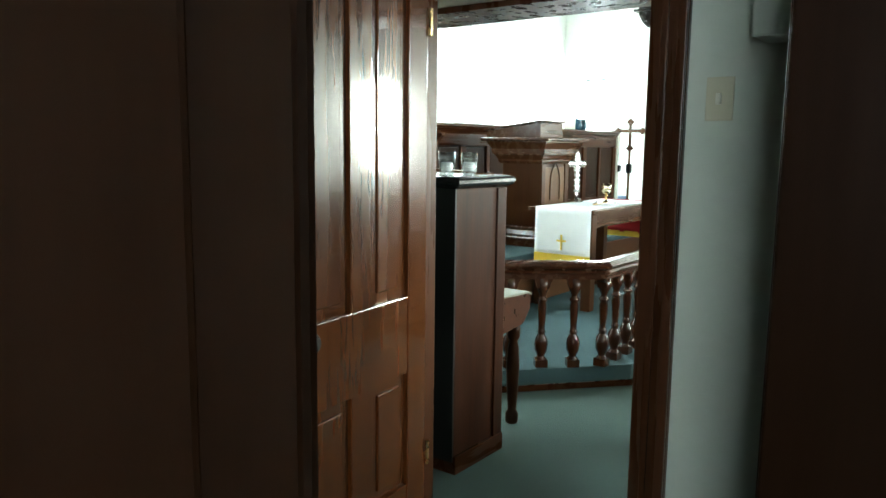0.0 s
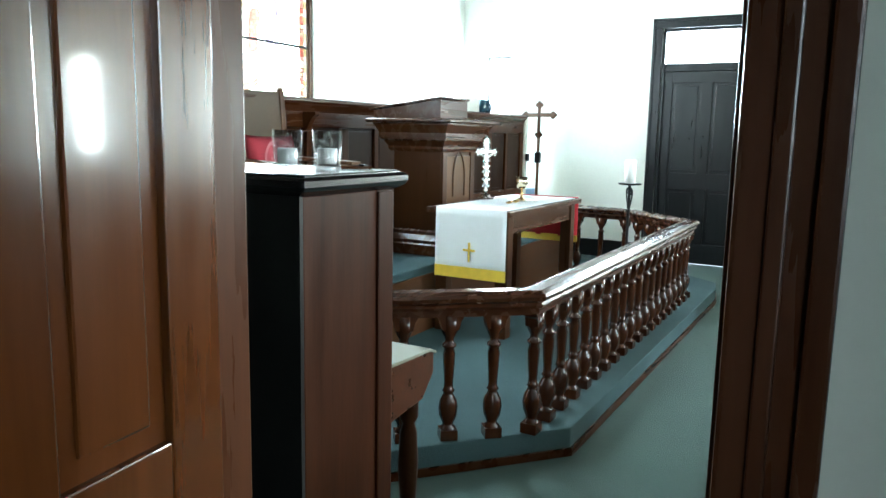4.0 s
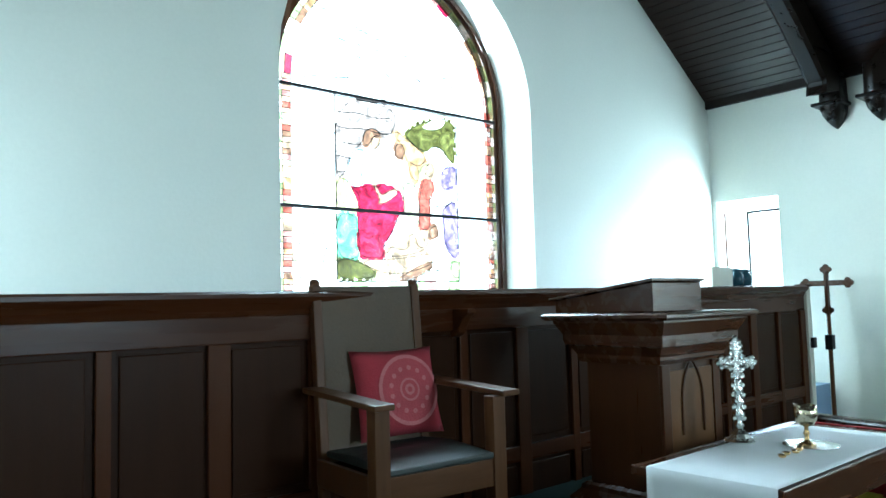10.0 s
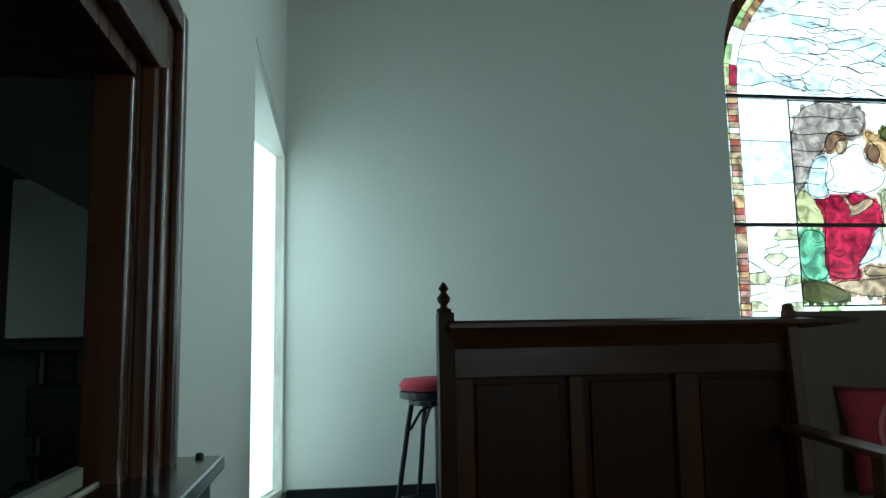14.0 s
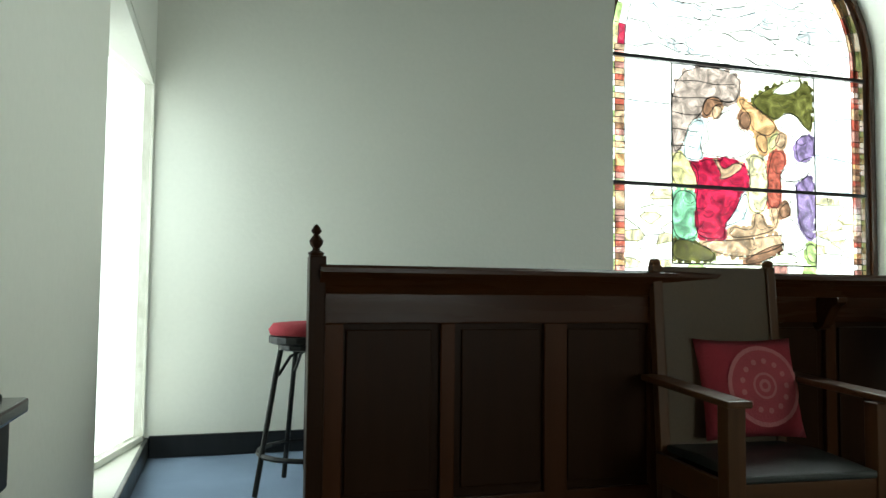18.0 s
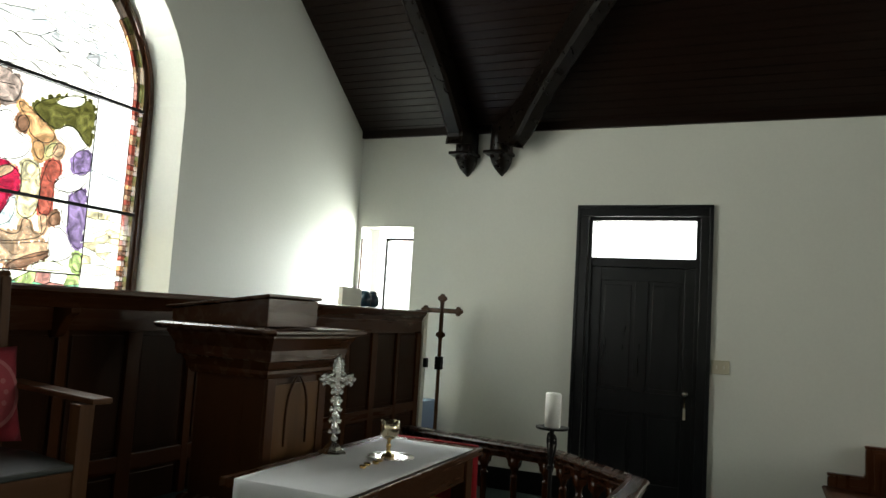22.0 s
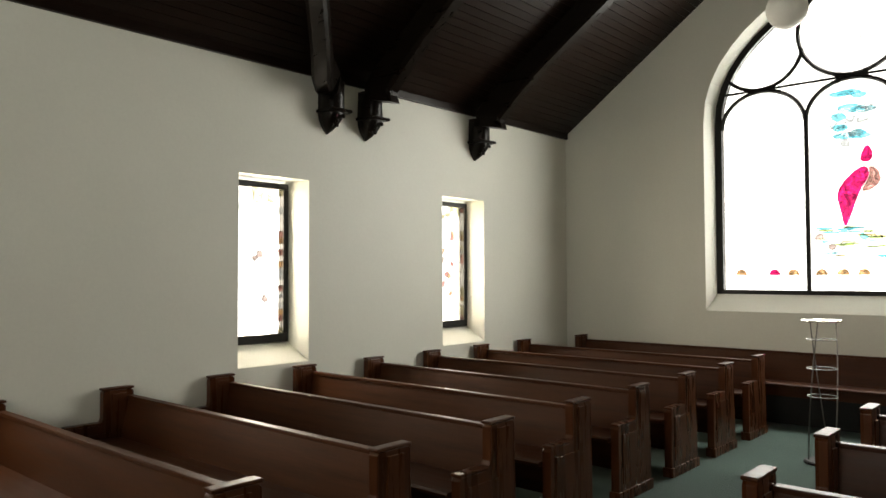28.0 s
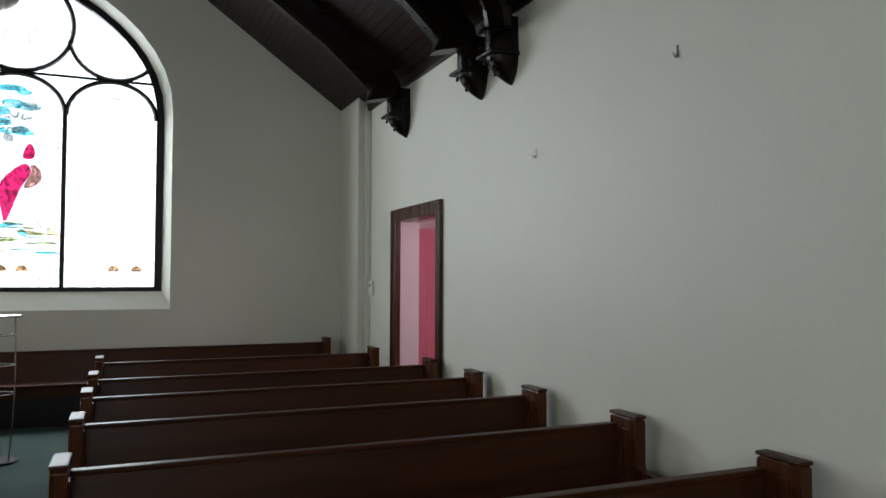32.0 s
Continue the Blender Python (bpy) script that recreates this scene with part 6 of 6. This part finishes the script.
for y, z in ((0, 1.735), (-0.165, 1.622), (0.165, 1.622), (0, 1.40)):
    for dy, dz in ((0.022, 0), (-0.022, 0), (0, 0.02), (0, -0.02)):
        part("trefoil", lathe([(0.006, -0.012), (0.024, -0.009), (0.024, 0.009), (0.006, 0.012)], 10), WOOD_BROWN_Z, pc).matrix_local = pose(0, y + dy, z + dz, 0, 90, 0)
part("bracket", box(-0.03, 0.03, -0.03, 0.03, 1.08, 1.20, 0.005), BLACK_IRON, pc)

cs = thing("candle_stand", "black wrought iron floor stand with a white pillar candle", "candle stand", at=pose(0.515, -2.985, 0.133))
part("stem", tube([(0, 0, 0.02), (0, 0, 0.905)], 0.011, 8), BLACK_IRON, cs)
part("drip_plate", lathe([(0.02, 0.898), (0.082, 0.905), (0.086, 0.916), (0.02, 0.912)], 18), BLACK_IRON, cs)
HEART = [(0.012, 0.715), (0.030, 0.760), (0.052, 0.800), (0.064, 0.838), (0.058, 0.868), (0.040, 0.880), (0.024, 0.868), (0.020, 0.848), (0.030, 0.836), (0.040, 0.846)]
for a in (0.6, 0.6 + math.pi):
    part("scroll", tube([(r * math.cos(a), r * math.sin(a), z) for r, z in HEART], 0.006, 6), BLACK_IRON, cs)
part("collar", lathe([(0.012, 0.700), (0.019, 0.705), (0.019, 0.722), (0.012, 0.727)], 10), BLACK_IRON, cs)
for k in range(3):
    a = k * 2 * math.pi / 3 + 0.3
    part("foot", tube([(0, 0, 0.10), (0.06 * math.cos(a), 0.06 * math.sin(a), 0.08), (0.13 * math.cos(a), 0.13 * math.sin(a), 0.008)], 0.009, 6), BLACK_IRON, cs)
part("candle", lathe([(0.040, 0.915), (0.041, 1.080), (0.034, 1.088), (0.01, 1.082)], 18), WAX, cs, "white wax pillar candle", True)

bk = thing("hymn_book", "tan leather book lying on the pulpit book rest", "book", at=pose(-0.33, -1.74, 1.580, -10.2, 0, 8))
part("cover", box(-0.075, 0.075, -0.055, 0.055, 0.0, 0.024, 0.004), BACKPAD, bk)
part("pages", box(-0.070, 0.078, -0.057, 0.050, 0.004, 0.020), LINEN, bk, "pale page block")

# ---- on top of the screen ----
tagged(part("picture_block", box(1.50, 1.78, SY - 0.02, SY + 0.02, SZ + 0.002, SZ + 0.14, 0.004), CREAM), "pale block standing on the screen", "block")
bt = thing("glass_jar", "round dark blue glass jar standing on the screen", "jar", "jars on the screen", pose(1.87, SY, SZ + 0.002))
DARKBLUE = shader("dark_blue_glass", (0.02, 0.05, 0.07), 0.15, vary=0.2, scale=10, bump=0)
part("body", lathe([(0.035, 0), (0.05, 0.012), (0.056, 0.05), (0.05, 0.085), (0.034, 0.10), (0.036, 0.106)], 16), DARKBLUE, bt, smooth=True)
part("lid", lathe([(0.038, 0.107), (0.040, 0.112), (0.034, 0.124), (0.010, 0.128)], 16), DARKBLUE, bt, smooth=True)
copy_thing(bt, pose(1.99, SY, SZ + 0.002))
rod = thing("flag_rod", "thin wooden rod standing behind the screen", "rod", at=pose(1.92, SY + 0.09, 0.762))
part("rod", tube([(0, 0, 0.05), (0.0, 0, 1.40)], 0.008, 6), WOOD_OAK_Z, rod)
part("base", lathe([(0.09, 0), (0.09, 0.02), (0.02, 0.06)], 12), WOOD_OAK_Z, rod)

# ---- bar stool behind the screen ----
st = thing("bar_stool", "black metal bar stool with a red padded seat", "stool", at=pose(-2.97, -0.72, 0.763))
part("cushion", lathe([(0.10, 0.585), (0.150, 0.59), (0.158, 0.61), (0.14, 0.633), (0.06, 0.64), (0.01, 0.641)], 22), RED_CUSHION, st, "red vinyl seat", True)
part("seat_ring", lathe([(0.14, 0.555), (0.155, 0.56), (0.155, 0.585), (0.14, 0.588)], 22), BLACK_IRON, st)
part("swivel_plate", lathe([(0.10, 0.53), (0.12, 0.535), (0.12, 0.552), (0.10, 0.555)], 16), BLACK_IRON, st)
for k in range(4):
    a = k * math.pi / 2 + 0.35
    c, s = math.cos(a), math.sin(a)
    part("leg", tube([(0.12 * c, 0.12 * s, 0.535), (0.135 * c, 0.135 * s, 0.46), (0.21 * c, 0.21 * s, 0.006)], 0.010, 8), BLACK_IRON, st)
    part("brace", tube([(0.128 * c, 0.128 * s, 0.44), (0.08 * c, 0.08 * s, 0.51), (0.02 * c, 0.02 * s, 0.532)], 0.006, 6), BLACK_IRON, st)
part("foot_ring", tube([(0.186 * math.cos(t * math.pi / 12), 0.186 * math.sin(t * math.pi / 12), 0.15) for t in range(25)], 0.010, 6), BLACK_IRON, st)
part("post", tube([(0, 0, 0.08), (0, 0, 0.53)], 0.018, 8), BLACK_IRON, st)

# ---- stand in the aisle ----
sd = thing("plant_stand", "slim twisted iron stand with a small glass top", "stand", at=pose(-0.15, -10.75, 0.003))
part("base", lathe([(0.15, 0), (0.155, 0.012), (0.14, 0.022), (0.02, 0.026)], 20), BLACK_IRON, sd)
for k in range(3):
    a = k * 2 * math.pi / 3 + 0.4
    part("leg", tube([(0.115 * math.cos(a + 0.12 * t), 0.115 * math.sin(a + 0.12 * t), 0.02 + 0.115 * t) for t in range(11)], 0.006, 6), PEWTER, sd, "slim grey metal leg")
for z in (0.55, 0.78, 1.02):
    part("hoop", tube([(0.115 * math.cos(t * math.pi / 8), 0.115 * math.sin(t * math.pi / 8), z) for t in range(17)], 0.004, 6), PEWTER, sd)
part("top", lathe([(0.14, 1.165), (0.155, 1.17), (0.155, 1.183), (0.02, 1.185)], 22), SILVER, sd, "pale shining round top")

# ---- fittings ----


def plate(nm, y0, y1, z0, z1, x, out, label):
    t = thing(nm, label, "switch")
    part("cover", box(min(x, x + out * 0.012), max(x, x + out * 0.012), y0, y1, z0, z1, 0.003), IVORY, t)
    ym_, zm = (y0 + y1) / 2, (z0 + z1) / 2
    n = 2 if y1 - y0 > 0.12 else 1
    for i in range(n):
        yc = ym_ + (i - (n - 1) / 2) * 0.06
        part("toggle", box(min(x + out * 0.010, x + out * 0.024), max(x + out * 0.010, x + out * 0.024), yc - 0.006, yc + 0.006, zm - 0.014, zm + 0.014, 0.002), CREAM, t)


plate("switch_plate", -3.70, -3.555, 1.23, 1.345, XF - 0.001, -1, "ivory double light switch beside the dark door")
plate("switch_plate", -4.572, -4.502, 1.472, 1.584, XE - 0.501, -1, "ivory light switch on the vestry wall")
tm = thing("thermostat", "small white thermostat on the wall", "thermostat")
part("cover", box(XE + 0.001, XE + 0.03, -11.84, -11.72, 1.30, 1.46, 0.006), WAX, tm)
part("dial", box(XE + 0.03, XE + 0.034, -11.80, -11.76, 1.40, 1.43, 0.002), BLACK_PAINT, tm)
for y, z in ((-8.14, 2.34), (-6.73, 2.64)):
    hk = thing("wall_hook", "small bare metal hook on the blank wall", "hook", "wall hooks")
    part("screw_plate", box(XE + 0.001, XE + 0.006, y - 0.006, y + 0.006, z - 0.03, z + 0.035, 0.002), PEWTER, hk)
    part("hook", tube([(XE + 0.006, y, z - 0.01), (XE + 0.016, y, z - 0.028), (XE + 0.026, y, z - 0.022), (XE + 0.030, y, z - 0.005)], 0.0035, 6), PEWTER, hk)


def vent(x0, x1, y0, y1, z):
    t = thing("floor_vent", "dark metal floor grille set in the carpet", "vent", "floor vents")
    part("frame", sweep([(-0.02, 0), (0, 0), (0, 0.006), (-0.02, 0.006)], [(x0, y0, z), (x1, y0, z), (x1, y1, z), (x0, y1, z)], True), BLACK_IRON, t)
    n = int((x1 - x0) / 0.022)
    for i in range(1, n):
        x = x0 + (x1 - x0) * i / n
        part("slat", box(x - 0.004, x + 0.004, y0 + 0.012, y1 - 0.012, z + 0.001, z + 0.006), BLACK_IRON, t)


# First grille sized to the whole dark rectangle on the floor by the table.
vent(0.52, 1.32, -2.47, -2.15, 0.132)
vent(2.93, 3.33, -4.45, -4.09, 0.002)
vent(-2.42, -2.10, -2.72, -2.45, 0.132)

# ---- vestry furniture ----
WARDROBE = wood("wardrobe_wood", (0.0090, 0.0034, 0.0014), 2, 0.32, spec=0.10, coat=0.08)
wd = thing("wardrobe", "tall dark varnished wardrobe in the vestry", "wardrobe")
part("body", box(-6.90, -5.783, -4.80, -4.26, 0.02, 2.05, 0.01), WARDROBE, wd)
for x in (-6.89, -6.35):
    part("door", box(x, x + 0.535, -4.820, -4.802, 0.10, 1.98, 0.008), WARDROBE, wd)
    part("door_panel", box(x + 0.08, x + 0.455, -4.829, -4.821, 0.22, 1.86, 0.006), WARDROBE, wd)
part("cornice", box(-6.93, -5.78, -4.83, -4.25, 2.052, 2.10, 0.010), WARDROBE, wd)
w2 = thing("dark_cabinet", "tall black cabinet against the vestry wall", "cabinet")
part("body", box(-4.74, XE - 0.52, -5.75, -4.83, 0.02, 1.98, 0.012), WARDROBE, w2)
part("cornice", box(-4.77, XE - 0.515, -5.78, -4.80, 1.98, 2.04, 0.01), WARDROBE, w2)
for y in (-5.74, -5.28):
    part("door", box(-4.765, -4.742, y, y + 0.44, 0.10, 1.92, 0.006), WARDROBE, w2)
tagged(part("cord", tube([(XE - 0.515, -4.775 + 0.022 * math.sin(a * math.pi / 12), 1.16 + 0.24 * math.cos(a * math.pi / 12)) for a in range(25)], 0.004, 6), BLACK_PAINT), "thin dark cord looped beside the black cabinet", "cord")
bx = tagged(part("wall_box", box(XE - 0.64, XE - 0.502, -4.80, -4.64, 1.66, 1.76, 0.006), PLASTER_VESTRY), "small grey box fixed on the vestry wall", "box")
tb = thing("side_table", "low table with a pale blue top in the vestry", "table")
part("tabletop", box(-5.60, -5.02, -3.98, -3.46, 0.83, 0.86, 0.005), shader("pale_blue_top", (0.11, 0.14, 0.20), 0.5), tb)
for x in (-5.57, -5.095):
    for y in (-3.95, -3.53):
        part("leg", box(x, x + 0.045, y, y + 0.045, 0.003, 0.83, 0.004), BLACK_PAINT, tb)
wb = thing("whiteboard", "pale board standing on a dark easel in the vestry", "board")
part("board", box(-4.30, -3.98, -1.40, -1.37, 1.57, 2.03, 0.006), PLASTER_VESTRY, wb)
part("ledge", box(-4.32, -3.96, -1.44, -1.365, 1.53, 1.565, 0.006), BLACK_PAINT, wb)
part("pen_box", box(-4.21, -4.0, -1.46, -1.36, 1.30, 1.44, 0.006), BLACK_PAINT, wb)
part("lower_rail", box(-4.22, -3.98, -1.42, -1.37, 1.22, 1.245, 0.004), BLACK_PAINT, wb)
for x in (-4.20, -4.10, -3.99):
    part("leg", tube([(x, -1.40, 0.003), (x, -1.39, 1.54)], 0.014, 8), BLACK_PAINT, wb)

robe = thing("hanging_robe", "pale cloth robe hanging from a dark coat stand", "robe")
fold = bmesh.new()
rings = []
for k, (z, r) in enumerate(((0.42, 0.17), (0.70, 0.155), (1.00, 0.135), (1.25, 0.11), (1.45, 0.075), (1.60, 0.035))):
    rings.append([fold.verts.new((-5.02 + r * (1 + 0.13 * math.sin(5 * a + k * 0.2)) * math.cos(a), -3.28 + r * (1 + 0.13 * math.sin(5 * a + k * 0.2)) * math.sin(a), z)) for a in (i * math.pi / 18 for i in range(36))])
for a, b in zip(rings, rings[1:]):
    for i in range(36):
        fold.faces.new((a[i], a[(i + 1) % 36], b[(i + 1) % 36], b[i]))
fold.faces.new(rings[0][::-1]), fold.faces.new(rings[-1])
part("cloth", fold, PLASTER_VESTRY, robe, "pale draped cloth", True)
part("stand_pole", tube([(-5.02, -3.28, 0.02), (-5.02, -3.28, 0.42)], 0.015, 8), BLACK_PAINT, robe)
part("stand_top", tube([(-5.02, -3.28, 1.60), (-5.02, -3.28, 1.72)], 0.013, 8), BLACK_PAINT, robe)
part("stand_foot", lathe([(0.16, 0), (0.165, 0.012), (0.05, 0.025), (0.016, 0.04)], 16, (-5.02, -3.28, 0.0)), BLACK_PAINT, robe)
